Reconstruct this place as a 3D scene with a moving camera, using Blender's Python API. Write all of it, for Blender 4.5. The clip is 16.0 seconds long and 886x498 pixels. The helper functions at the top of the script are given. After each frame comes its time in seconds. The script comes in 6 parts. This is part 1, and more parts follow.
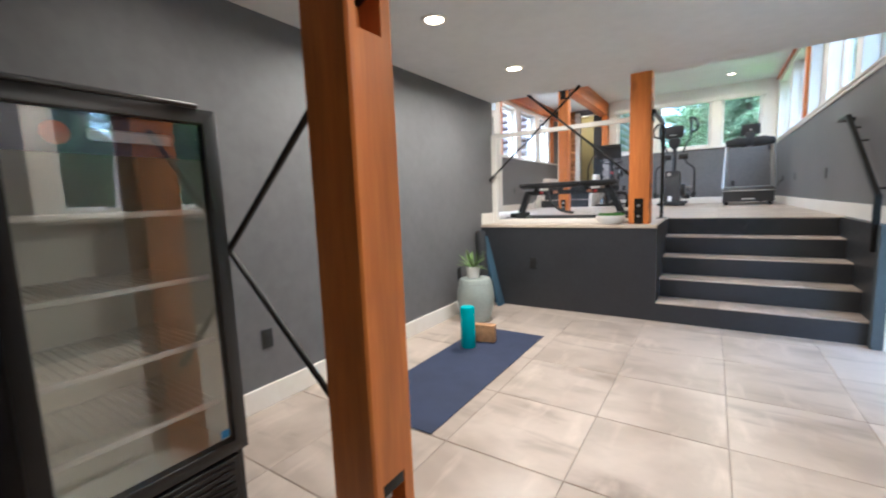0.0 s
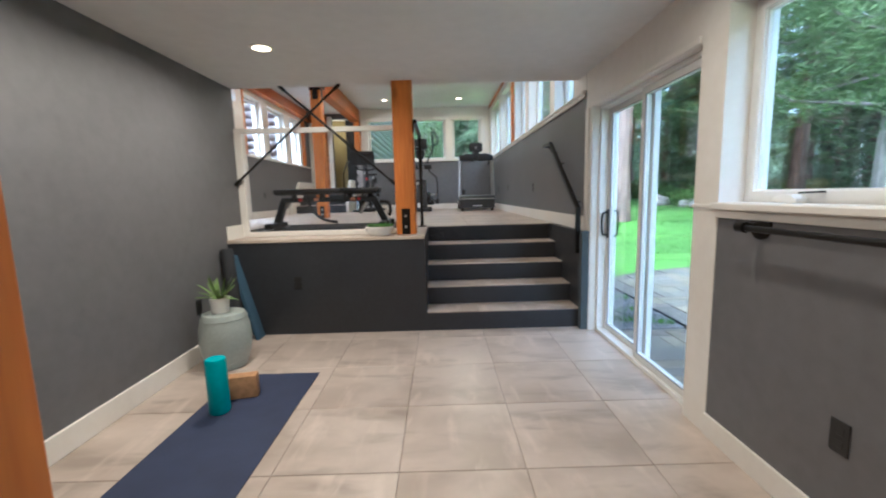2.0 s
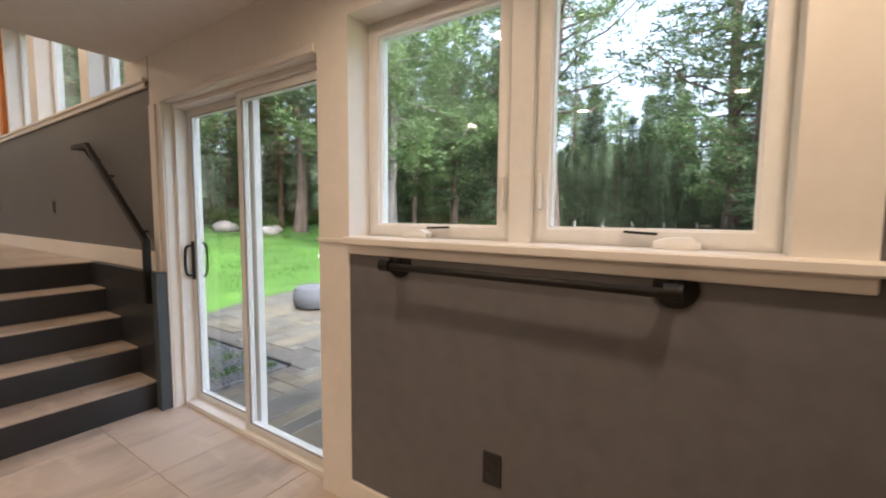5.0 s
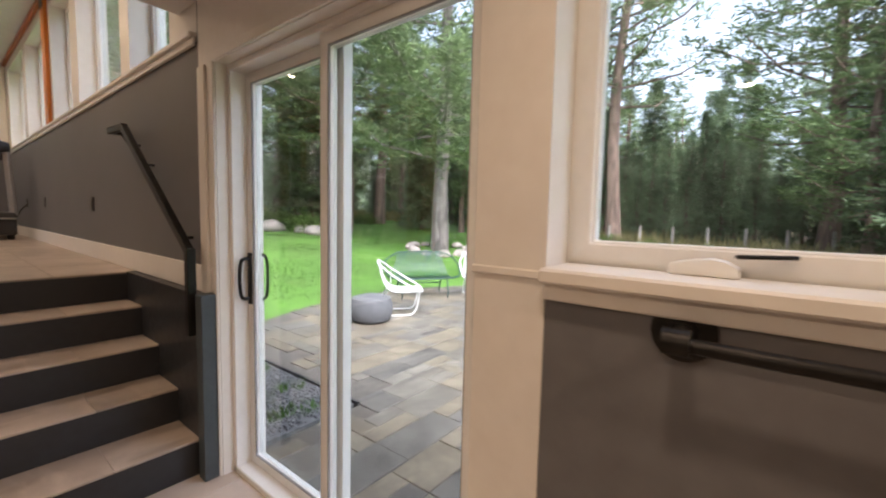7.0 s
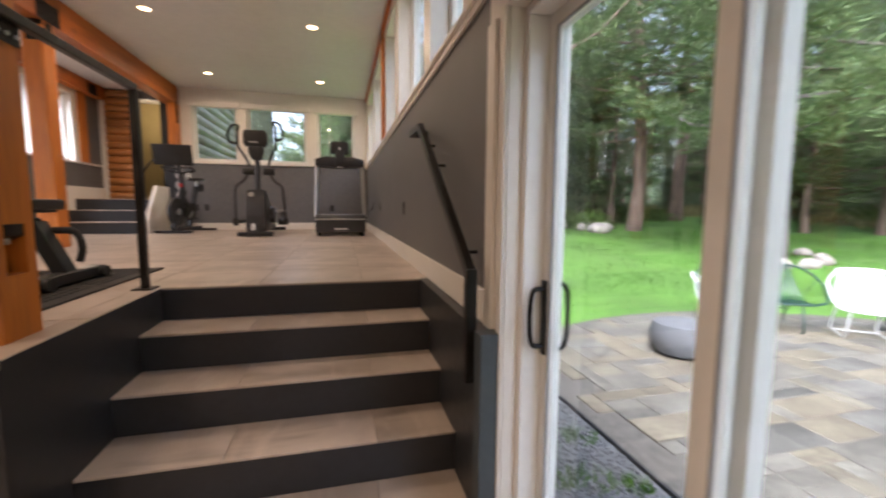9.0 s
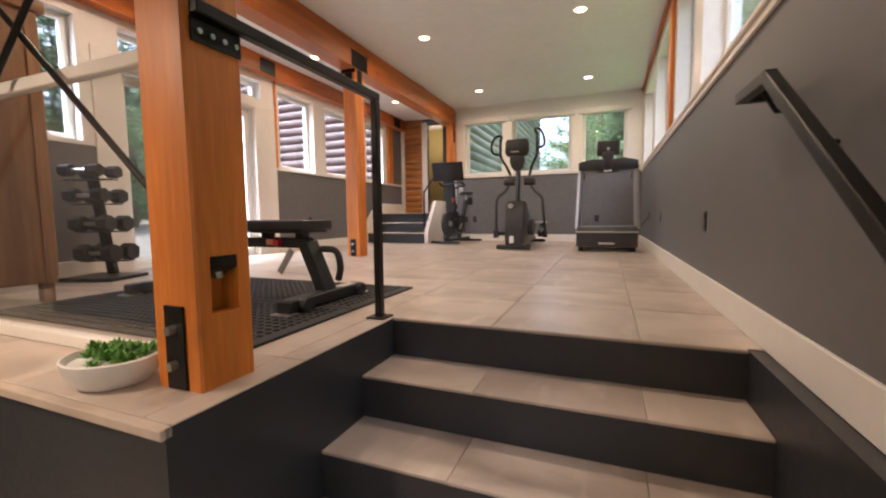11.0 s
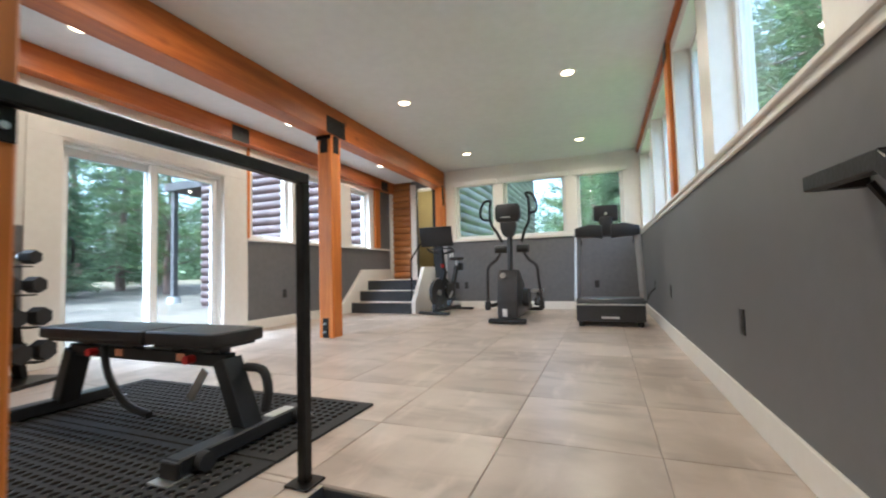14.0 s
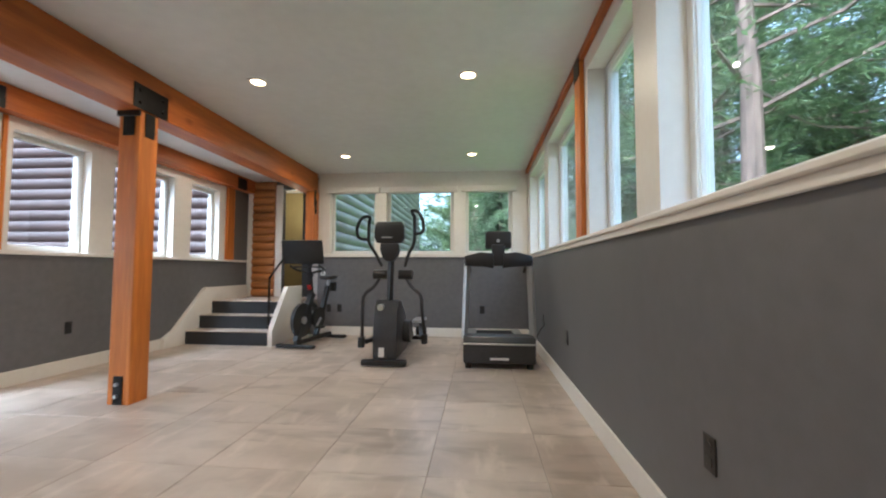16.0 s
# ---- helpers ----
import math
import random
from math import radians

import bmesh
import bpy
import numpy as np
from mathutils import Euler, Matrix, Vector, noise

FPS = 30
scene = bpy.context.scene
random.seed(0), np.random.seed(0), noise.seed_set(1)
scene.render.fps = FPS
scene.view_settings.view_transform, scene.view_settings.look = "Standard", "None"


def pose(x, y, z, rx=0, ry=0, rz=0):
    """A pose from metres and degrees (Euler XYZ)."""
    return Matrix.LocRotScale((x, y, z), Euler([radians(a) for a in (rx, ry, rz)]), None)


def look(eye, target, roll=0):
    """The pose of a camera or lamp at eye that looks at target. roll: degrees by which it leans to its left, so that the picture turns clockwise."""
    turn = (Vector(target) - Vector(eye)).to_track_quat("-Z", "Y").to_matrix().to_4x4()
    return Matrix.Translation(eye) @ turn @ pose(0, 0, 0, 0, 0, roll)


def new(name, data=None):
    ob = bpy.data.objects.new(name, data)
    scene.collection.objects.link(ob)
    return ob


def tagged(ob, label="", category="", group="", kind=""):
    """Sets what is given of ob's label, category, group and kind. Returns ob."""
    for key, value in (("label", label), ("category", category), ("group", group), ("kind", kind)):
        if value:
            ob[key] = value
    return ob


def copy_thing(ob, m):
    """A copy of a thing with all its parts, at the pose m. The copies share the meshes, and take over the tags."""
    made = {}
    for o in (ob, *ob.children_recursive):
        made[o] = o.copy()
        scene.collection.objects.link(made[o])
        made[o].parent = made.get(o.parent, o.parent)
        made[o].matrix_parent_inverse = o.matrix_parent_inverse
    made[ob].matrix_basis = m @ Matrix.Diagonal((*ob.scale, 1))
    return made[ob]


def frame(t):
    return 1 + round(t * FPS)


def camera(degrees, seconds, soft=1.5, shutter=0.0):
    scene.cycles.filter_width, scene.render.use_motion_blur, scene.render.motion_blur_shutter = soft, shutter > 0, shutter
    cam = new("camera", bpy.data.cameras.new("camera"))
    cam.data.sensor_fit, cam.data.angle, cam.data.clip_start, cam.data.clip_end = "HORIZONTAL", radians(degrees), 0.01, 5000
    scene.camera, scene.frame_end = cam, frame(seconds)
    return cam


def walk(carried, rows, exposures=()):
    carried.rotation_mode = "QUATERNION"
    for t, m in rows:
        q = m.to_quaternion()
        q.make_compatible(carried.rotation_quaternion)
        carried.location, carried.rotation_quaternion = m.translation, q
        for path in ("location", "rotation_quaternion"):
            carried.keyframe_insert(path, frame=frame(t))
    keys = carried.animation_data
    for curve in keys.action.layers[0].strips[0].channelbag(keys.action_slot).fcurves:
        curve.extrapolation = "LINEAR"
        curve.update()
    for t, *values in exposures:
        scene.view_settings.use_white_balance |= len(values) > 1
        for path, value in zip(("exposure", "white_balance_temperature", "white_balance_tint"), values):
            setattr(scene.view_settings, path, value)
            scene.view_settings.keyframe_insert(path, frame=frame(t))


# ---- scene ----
cam = camera(94.7, 16.0, soft=2.0, shutter=0.4)
PATH = [
    (0, (0.691, 0.277, 1.231), (-0.403, 1.934, 0.991), -2.2),
    (0.5, (0.68, 0.438, 1.22), (-0.177, 2.225, 0.953), -1.0),
    (1, (0.652, 0.577, 1.269), (0.057, 2.468, 1.002), -1.0),
    (1.5, (0.529, 0.682, 1.303), (0.267, 2.646, 1.033), -1.1),
    (2, (0.422, 0.74, 1.297), (0.432, 2.723, 1.032), -1.5),
    (2.5, (0.405, 0.801, 1.289), (0.691, 2.764, 1.036), -1.5),
    (3, (0.412, 0.921, 1.297), (1.092, 2.788, 1.071), -1.0),
    (3.5, (0.459, 1.028, 1.296), (1.604, 2.658, 1.116), -0.2),
    (4, (0.466, 1.157, 1.307), (1.946, 2.492, 1.146), -0.1),
    (4.2, (0.467, 1.193, 1.31), (2.032, 2.428, 1.153), 0.0),
    (6.3, (0.765, 2.063, 1.317), (2.46, 3.112, 1.156), 0.6),
    (6.5, (0.793, 2.153, 1.322), (2.463, 3.241, 1.159), 0.5),
    (7, (0.924, 2.367, 1.331), (2.49, 3.602, 1.173), 1.3),
    (7.5, (0.998, 2.54, 1.337), (2.447, 3.907, 1.159), 1.8),
    (8, (1.055, 2.773, 1.333), (2.346, 4.289, 1.143), 1.7),
    (8.5, (1.138, 2.964, 1.337), (2.109, 4.702, 1.146), 1.0),
    (9, (1.248, 3.131, 1.373), (1.732, 5.062, 1.173), 0.4),
    (9.5, (1.246, 3.334, 1.367), (1.314, 5.322, 1.158), -0.4),
    (10, (1.222, 3.528, 1.367), (0.969, 5.501, 1.16), -0.6),
    (10.2, (1.236, 3.61, 1.368), (0.867, 5.564, 1.155), -0.6),
    (12.3, (1.256, 4.216, 1.579), (0.155, 5.885, 1.605), -0.9),
    (12.5, (1.269, 4.225, 1.6), (0.144, 5.877, 1.655), -0.9),
    (13, (1.293, 4.268, 1.632), (0.199, 5.94, 1.732), -0.9),
    (13.5, (1.265, 4.346, 1.66), (0.309, 6.098, 1.781), -1.1),
    (14, (1.207, 4.49, 1.648), (0.475, 6.349, 1.752), -1.5),
    (14.5, (1.179, 4.697, 1.649), (0.62, 6.615, 1.764), -0.8),
    (15, (1.165, 4.964, 1.775), (0.703, 6.907, 1.884), 0.5),
    (15.5, (1.095, 5.193, 1.85), (0.772, 7.162, 1.977), 0.8),
    (16, (1.045, 5.352, 1.968), (0.865, 7.341, 2.073), 0.2),
]
# exposure
EXPOSURES = [(0, 3.72, 4450, 4), (1.5, 3.27, 4580, 4), (3.5, 3.04, 4600, 4), (4.2, 2.94, 5350, 9), (6.5, 2.64, 6050, 18), (8.5, 2.69, 5780, 17), (10, 2.94, 5930, 21), (12.5, 3.31, 4920, 5), (14, 3.23, 4770, 3), (16, 2.86, 4880, 4)]
walk(cam, [(t, look(eye, target, roll)) for t, eye, target, roll in PATH], EXPOSURES)
SKY, SUN, LOW_W, EAST_W, UP_W = 0.15, 0.6, 2.95, 1.0, 2.0

# ---- light ----
world = bpy.data.worlds.new("sky")
scene.world = world
world.use_nodes = True
wn, wl = world.node_tree.nodes, world.node_tree.links
sky = wn.new("ShaderNodeTexSky")
sky.sky_type = 'NISHITA'
sky.sun_disc = False
sky.sun_elevation, sky.sun_rotation = radians(55), radians(213)
sky.air_density, sky.dust_density, sky.ozone_density = 1.0, 6.0, 1.0
soft_sky = wn.new("ShaderNodeHueSaturation")
soft_sky.inputs["Saturation"].default_value = 0.5
wl.new(sky.outputs[0], soft_sky.inputs["Color"])
wl.new(soft_sky.outputs[0], wn["Background"].inputs["Color"])
wn["Background"].inputs["Strength"].default_value = SKY
sun = new("sun", bpy.data.lights.new("sun", 'SUN'))
sun.data.energy, sun.data.angle, sun.data.color = SUN, radians(20), (1.0, 0.96, 0.9)
sun.matrix_world = look((-9, -14, 24), (0, 0, 0))


# ---- materials ----
def mat(name, col, rough=0.5, metal=0.0, var=0.12, scale=4.0, bump=0.1, bscale=90.0, stretch=(1, 1, 1), spec=0.5, fine=0.06):
    """A painted, stained or cast surface: slow and fine colour variation, and relief."""
    m = bpy.data.materials.new(name)
    m.use_nodes = True
    n, l = m.node_tree.nodes, m.node_tree.links
    p = n["Principled BSDF"]
    p.inputs["Roughness"].default_value, p.inputs["Metallic"].default_value = rough, metal
    p.inputs["Specular IOR Level"].default_value = spec
    tc, info, off, mp = n.new("ShaderNodeTexCoord"), n.new("ShaderNodeObjectInfo"), n.new("ShaderNodeVectorMath"), n.new("ShaderNodeMapping")
    off.operation = 'MULTIPLY_ADD'
    l.new(info.outputs["Random"], off.inputs[0])
    off.inputs[1].default_value = (37.0, 53.0, 71.0)
    l.new(tc.outputs["Object"], off.inputs[2])
    l.new(off.outputs[0], mp.inputs["Vector"])
    mp.inputs["Scale"].default_value = stretch
    big, small, rel = (n.new("ShaderNodeTexNoise") for _ in range(3))
    for t, s, d in ((big, scale, 4), (small, scale * 9, 3), (rel, bscale, 3)):
        t.inputs["Scale"].default_value, t.inputs["Detail"].default_value = s, d
        l.new(mp.outputs[0], t.inputs["Vector"])
    ramp = n.new("ShaderNodeValToRGB")
    ramp.color_ramp.elements[0].position, ramp.color_ramp.elements[1].position = 0.3, 0.7
    ramp.color_ramp.elements[0].color = (*[c * (1 - var) for c in col], 1)
    ramp.color_ramp.elements[1].color = (*[min(1, c * (1 + var)) for c in col], 1)
    l.new(big.outputs[0], ramp.inputs[0])
    tint = n.new("ShaderNodeMix")
    tint.data_type, tint.blend_type = 'RGBA', 'SOFT_LIGHT'
    tint.inputs[0].default_value = fine * 4
    l.new(ramp.outputs[0], tint.inputs[6])
    l.new(small.outputs[0], tint.inputs[7])
    l.new(tint.outputs[2], p.inputs["Base Color"])
    bp = n.new("ShaderNodeBump")
    bp.inputs["Strength"].default_value, bp.inputs["Distance"].default_value = bump, 0.004
    l.new(rel.outputs[0], bp.inputs["Height"])
    l.new(bp.outputs[0], p.inputs["Normal"])
    rr = n.new("ShaderNodeMapRange")
    rr.inputs[3].default_value, rr.inputs[4].default_value = max(0.3 if rough > 0.25 else 0.02, rough - 0.1), min(1, rough + 0.1)
    l.new(small.outputs[0], rr.inputs[0])
    l.new(rr.outputs[0], p.inputs["Roughness"])
    return m


def timber(name, col, axis, rough=0.45):
    """Stained fir: grain drawn out along one axis, dark latewood lines and a few knots."""
    m = mat(name, col, rough, var=0.28, scale=5.0, bump=0.15, bscale=30, stretch=[0.14 if k == axis else 1.6 for k in range(3)])
    n, l = m.node_tree.nodes, m.node_tree.links
    mp = n["Mapping"]
    wave = n.new("ShaderNodeTexNoise")
    wave.inputs["Scale"].default_value, wave.inputs["Detail"].default_value, wave.inputs["Distortion"].default_value = 26, 2, 0.4
    l.new(mp.outputs[0], wave.inputs["Vector"])
    ramp = n.new("ShaderNodeValToRGB")
    ramp.color_ramp.elements[0].position, ramp.color_ramp.elements[1].position = 0.42, 0.62
    ramp.color_ramp.elements[0].color, ramp.color_ramp.elements[1].color = (0.82, 0.7, 0.6, 1), (1.0, 1.0, 1.0, 1)
    l.new(wave.outputs[0], ramp.inputs[0])
    knot = n.new("ShaderNodeTexVoronoi")
    knot.inputs["Scale"].default_value = 2.2
    sc = n.new("ShaderNodeMapping")
    sc.inputs["Scale"].default_value = [0.9 if k == axis else 1.5 for k in range(3)]
    l.new(n["Vector Math"].outputs[0], sc.inputs[0])
    l.new(sc.outputs[0], knot.inputs["Vector"])
    kr = n.new("ShaderNodeValToRGB")
    kr.color_ramp.elements[0].position, kr.color_ramp.elements[1].position = 0.05, 0.14
    kr.color_ramp.elements[0].color, kr.color_ramp.elements[1].color = (0.3, 0.2, 0.15, 1), (1, 1, 1, 1)
    l.new(knot.outputs["Distance"], kr.inputs[0])
    p = n["Principled BSDF"]
    src = p.inputs["Base Color"].links[0].from_socket
    for add in (ramp, kr):
        mul = n.new("ShaderNodeMix")
        mul.data_type, mul.blend_type = 'RGBA', 'MULTIPLY'
        mul.inputs[0].default_value = 0.5
        l.new(src, mul.inputs[6])
        l.new(add.outputs[0], mul.inputs[7])
        src = mul.outputs[2]
    l.new(src, p.inputs["Base Color"])
    return m


def glow(name, col, strength):
    m = bpy.data.materials.new(name)
    m.use_nodes = True
    p = m.node_tree.nodes["Principled BSDF"]
    p.inputs["Emission Color"].default_value, p.inputs["Emission Strength"].default_value = (*col, 1), strength
    return m


def clear_glass(name, tint=(0.86, 0.89, 0.89), base=0.035):
    """Clear glass: it lets light straight through and mirrors more towards grazing."""
    m = bpy.data.materials.new(name)
    m.use_nodes = True
    n, l = m.node_tree.nodes, m.node_tree.links
    n.remove(n["Principled BSDF"])
    tr, gl, lw, mx = n.new("ShaderNodeBsdfTransparent"), n.new("ShaderNodeBsdfGlossy"), n.new("ShaderNodeLayerWeight"), n.new("ShaderNodeMixShader")
    pw, sc = n.new("ShaderNodeMath"), n.new("ShaderNodeMath")
    pw.operation, sc.operation = 'POWER', 'MULTIPLY_ADD'
    pw.inputs[1].default_value, sc.inputs[1].default_value, sc.inputs[2].default_value = 5.0, 0.6, base
    tr.inputs[0].default_value, gl.inputs["Roughness"].default_value, lw.inputs[0].default_value = (*tint, 1), 0.0, 0.5
    l.new(lw.outputs["Facing"], pw.inputs[0])
    l.new(pw.outputs[0], sc.inputs[0])
    l.new(sc.outputs[0], mx.inputs[0])
    l.new(tr.outputs[0], mx.inputs[1])
    l.new(gl.outputs[0], mx.inputs[2])
    l.new(mx.outputs[0], n["Material Output"].inputs[0])
    return m


def tile_mat(name, light, dark, rough):
    """Glazed porcelain in a worn cement look: soft clouds, darker smudges and pale trowel streaks that differ from tile to tile."""
    m = mat(name, light, rough, var=0.05, scale=1.1, bump=0.03, bscale=40, fine=0.0)
    n, l = m.node_tree.nodes, m.node_tree.links
    p = n["Principled BSDF"]
    src = n["Vector Math"].outputs[0]
    base = n.new("ShaderNodeRGB")
    base.outputs[0].default_value = (*light, 1)
    col = base.outputs[0]
    # (scale, stretch, turn, detail, low, high, amount, colour)
    for sc, st, turn, det, lo, hi, amount, tone in (
            (1.9, (1.0, 1.3, 1.0), 0.2, 3.5, 0.38, 0.70, 0.85, dark),
            (3.2, (0.6, 1.9, 1.0), 0.45, 4.0, 0.51, 0.76, 0.8, [c * 0.76 for c in dark]),
            (4.4, (1.9, 0.55, 1.0), -0.3, 4.0, 0.52, 0.78, 0.7, [min(1, c * 1.25) for c in light]),
            (24.0, (1.0, 1.0, 1.0), 0.0, 3.0, 0.2, 0.9, 0.16, dark)):
        mp, tex, rng, mx = n.new("ShaderNodeMapping"), n.new("ShaderNodeTexNoise"), n.new("ShaderNodeMapRange"), n.new("ShaderNodeMix")
        mp.inputs["Scale"].default_value, mp.inputs["Rotation"].default_value = st, (0, 0, turn)
        tex.inputs["Scale"].default_value, tex.inputs["Detail"].default_value, tex.inputs["Distortion"].default_value = sc, det, 0.35
        rng.interpolation_type = 'SMOOTHSTEP'
        rng.inputs[1].default_value, rng.inputs[2].default_value, rng.inputs[4].default_value = lo, hi, amount
        mx.data_type = 'RGBA'
        mx.inputs[7].default_value = (*tone, 1)
        l.new(src, mp.inputs[0])
        l.new(mp.outputs[0], tex.inputs["Vector"])
        l.new(tex.outputs[0], rng.inputs[0])
        l.new(rng.outputs[0], mx.inputs[0])
        l.new(col, mx.inputs[6])
        col = mx.outputs[2]
    shift, hsv = n.new("ShaderNodeMapRange"), n.new("ShaderNodeHueSaturation")
    shift.inputs[3].default_value, shift.inputs[4].default_value = 0.91, 1.06
    l.new(n["Object Info"].outputs["Random"], shift.inputs[0])
    l.new(shift.outputs[0], hsv.inputs["Value"])
    l.new(col, hsv.inputs["Color"])
    l.new(hsv.outputs[0], p.inputs["Base Color"])
    gloss = n["Map Range"]
    gloss.inputs[3].default_value, gloss.inputs[4].default_value = rough - 0.02, rough + 0.03
    return m


GREY = mat("grey_wall_paint", (0.138, 0.138, 0.145), 0.55, var=0.05, scale=1.5, bump=0.12, bscale=160)
WHITE = mat("white_trim_paint", (0.78, 0.75, 0.70), 0.4, var=0.03, scale=2, bump=0.05, bscale=60)
CEIL = mat("white_ceiling_paint", (0.72, 0.72, 0.71), 0.8, var=0.03, scale=1.2, bump=0.2, bscale=220)
DARK = mat("charcoal_riser_paint", (0.028, 0.030, 0.035), 0.42, var=0.1, scale=3, bump=0.06, bscale=70)
TILE = tile_mat("cement_look_tile", (0.54, 0.46, 0.395), (0.37, 0.305, 0.25), 0.31)
GROUT = mat("grey_grout", (0.30, 0.262, 0.225), 0.9, var=0.1)
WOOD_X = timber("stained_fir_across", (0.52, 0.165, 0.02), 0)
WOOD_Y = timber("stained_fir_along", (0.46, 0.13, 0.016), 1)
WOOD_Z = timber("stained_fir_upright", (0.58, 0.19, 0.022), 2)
STEEL = mat("black_forged_steel", (0.02, 0.019, 0.018), 0.4, 0.7, var=0.25, scale=12, bump=0.15)
BLACK = mat("black_plastic", (0.016, 0.016, 0.017), 0.4, var=0.15, scale=10, bump=0.06)
RUBBER = mat("black_rubber", (0.018, 0.018, 0.019), 0.75, var=0.2, scale=14, bump=0.2)
VINYL = mat("white_vinyl_frame", (0.80, 0.80, 0.78), 0.35, var=0.03, bump=0.03)
CHROME = mat("brushed_steel", (0.55, 0.55, 0.55), 0.3, 1.0, var=0.08, scale=10, bump=0.05)
GLASS = clear_glass("window_glass")
LAMP = glow("lamp_lens", (1.0, 0.66, 0.32), 1.7)


# ---- shapes ----
def box(bm, x0, y0, z0, x1, y1, z1, bevel=0.0, seg=1):
    m = Matrix.Translation(((x0 + x1) / 2, (y0 + y1) / 2, (z0 + z1) / 2)) @ Matrix.Diagonal((abs(x1 - x0), abs(y1 - y0), abs(z1 - z0), 1))
    made = bmesh.ops.create_cube(bm, size=1, matrix=m)["verts"]
    if bevel:
        edges = list({e for v in made for e in v.link_edges})
        bmesh.ops.bevel(bm, geom=edges, offset=bevel, segments=seg, profile=0.6, affect='EDGES')
    return bm


def rod(bm, a, b, r, r2=None, seg=12):
    a, b = Vector(a), Vector(b)
    q = (b - a).to_track_quat('Z', 'Y').to_matrix().to_4x4()
    bmesh.ops.create_cone(bm, cap_ends=True, segments=seg, radius1=r, radius2=r if r2 is None else r2, depth=(b - a).length, matrix=Matrix.Translation((a + b) / 2) @ q)
    return bm


def tube(bm, pts, r, seg=8, close=False):
    """A round bar bent along points."""
    pts = [Vector(p) for p in pts]
    rings, up, n = [], None, len(pts)
    for i, p in enumerate(pts):
        a, b = (pts[i - 1], pts[(i + 1) % n]) if close else (pts[max(0, i - 1)], pts[min(n - 1, i + 1)])
        d = (b - a).normalized()
        if up is None:
            up = d.orthogonal().normalized()
        up = (up - up.dot(d) * d).normalized()
        side = d.cross(up)
        rr = r[i] if isinstance(r, (list, tuple)) else r
        rings.append([bm.verts.new(p + rr * (math.cos(k * math.tau / seg) * up + math.sin(k * math.tau / seg) * side)) for k in range(seg)])
    for i in range(n if close else n - 1):
        A, B = rings[i], rings[(i + 1) % n]
        for k in range(seg):
            bm.faces.new((A[k], A[(k + 1) % seg], B[(k + 1) % seg], B[k]))
    if not close:
        bm.faces.new(rings[0][::-1])
        bm.faces.new(rings[-1])
    return bm


def curve_pts(pts, steps=6):
    """Catmull-Rom points through a few given ones."""
    pts = [Vector(p) for p in pts]
    out = []
    for i in range(len(pts) - 1):
        p0, p1, p2, p3 = pts[max(0, i - 1)], pts[i], pts[i + 1], pts[min(len(pts) - 1, i + 2)]
        for k in range(steps):
            t = k / steps
            out.append(0.5 * (2 * p1 + (p2 - p0) * t + (2 * p0 - 5 * p1 + 4 * p2 - p3) * t * t + (3 * p1 - p0 - 3 * p2 + p3) * t ** 3))
    return out + [pts[-1]]


def lathe(bm, profile, seg=32, centre=(0, 0, 0), caps=True):
    c = Vector(centre)
    rings = [[bm.verts.new(c + Vector((r * math.cos(k * math.tau / seg), r * math.sin(k * math.tau / seg), z))) for k in range(seg)] for r, z in profile]
    for A, B in zip(rings, rings[1:]):
        for k in range(seg):
            bm.faces.new((A[k], A[(k + 1) % seg], B[(k + 1) % seg], B[k]))
    for ring, flip in ((rings[0], True), (rings[-1], False)) if caps else ():
        bm.faces.new(ring[::-1] if flip else ring)
    return bm


def prism(bm, pts, axis, a, b, bevel=0.0):
    """An outline in the plane across an axis (0: y,z; 1: x,z; 2: x,y), drawn out from a to b."""
    def put(u, v, w):
        return ((w, u, v), (u, w, v), (u, v, w))[axis]
    lo, hi = [bm.verts.new(put(u, v, a)) for u, v in pts], [bm.verts.new(put(u, v, b)) for u, v in pts]
    n = len(pts)
    faces = [bm.faces.new(lo), bm.faces.new(hi)] + [bm.faces.new((lo[k], lo[(k + 1) % n], hi[(k + 1) % n], hi[k])) for k in range(n)]
    bmesh.ops.recalc_face_normals(bm, faces=faces)
    if bevel:
        bmesh.ops.bevel(bm, geom=list({e for f in faces for e in f.edges}), offset=bevel, segments=2, profile=0.6, affect='EDGES')
    return bm


def bar(bm, a, c, w, h):
    a, c = Vector(a), Vector(c)
    q = (c - a).to_track_quat('Y', 'Z').to_matrix().to_4x4()
    m = Matrix.Translation((a + c) / 2) @ q @ Matrix.Diagonal((w, (c - a).length, h, 1))
    made = bmesh.ops.create_cube(bm, size=1, matrix=m)["verts"]
    bmesh.ops.bevel(bm, geom=list({e for v in made for e in v.link_edges}), offset=0.003, segments=1, affect='EDGES')
    return bm


def mesh_of(name, bm, material, smooth=35):
    me = bpy.data.meshes.new(name)
    bm.normal_update()
    if smooth:
        lim = math.cos(radians(smooth))
        for f in bm.faces:
            f.smooth = True
        for e in bm.edges:
            if len(e.link_faces) != 2 or e.link_faces[0].normal.dot(e.link_faces[1].normal) < lim:
                e.smooth = False
    bm.to_mesh(me)
    bm.free()
    me.materials.append(material)
    return me


def part(name, bm, material, parent, label="", smooth=35):
    ob = new(name, mesh_of(name, bm, material, smooth))
    ob.parent = parent
    return tagged(ob, label)


def solid(name, bm, material, label, category, kind="structure", group="", smooth=35):
    return tagged(new(name, mesh_of(name, bm, material, smooth)), label, category, group, kind)


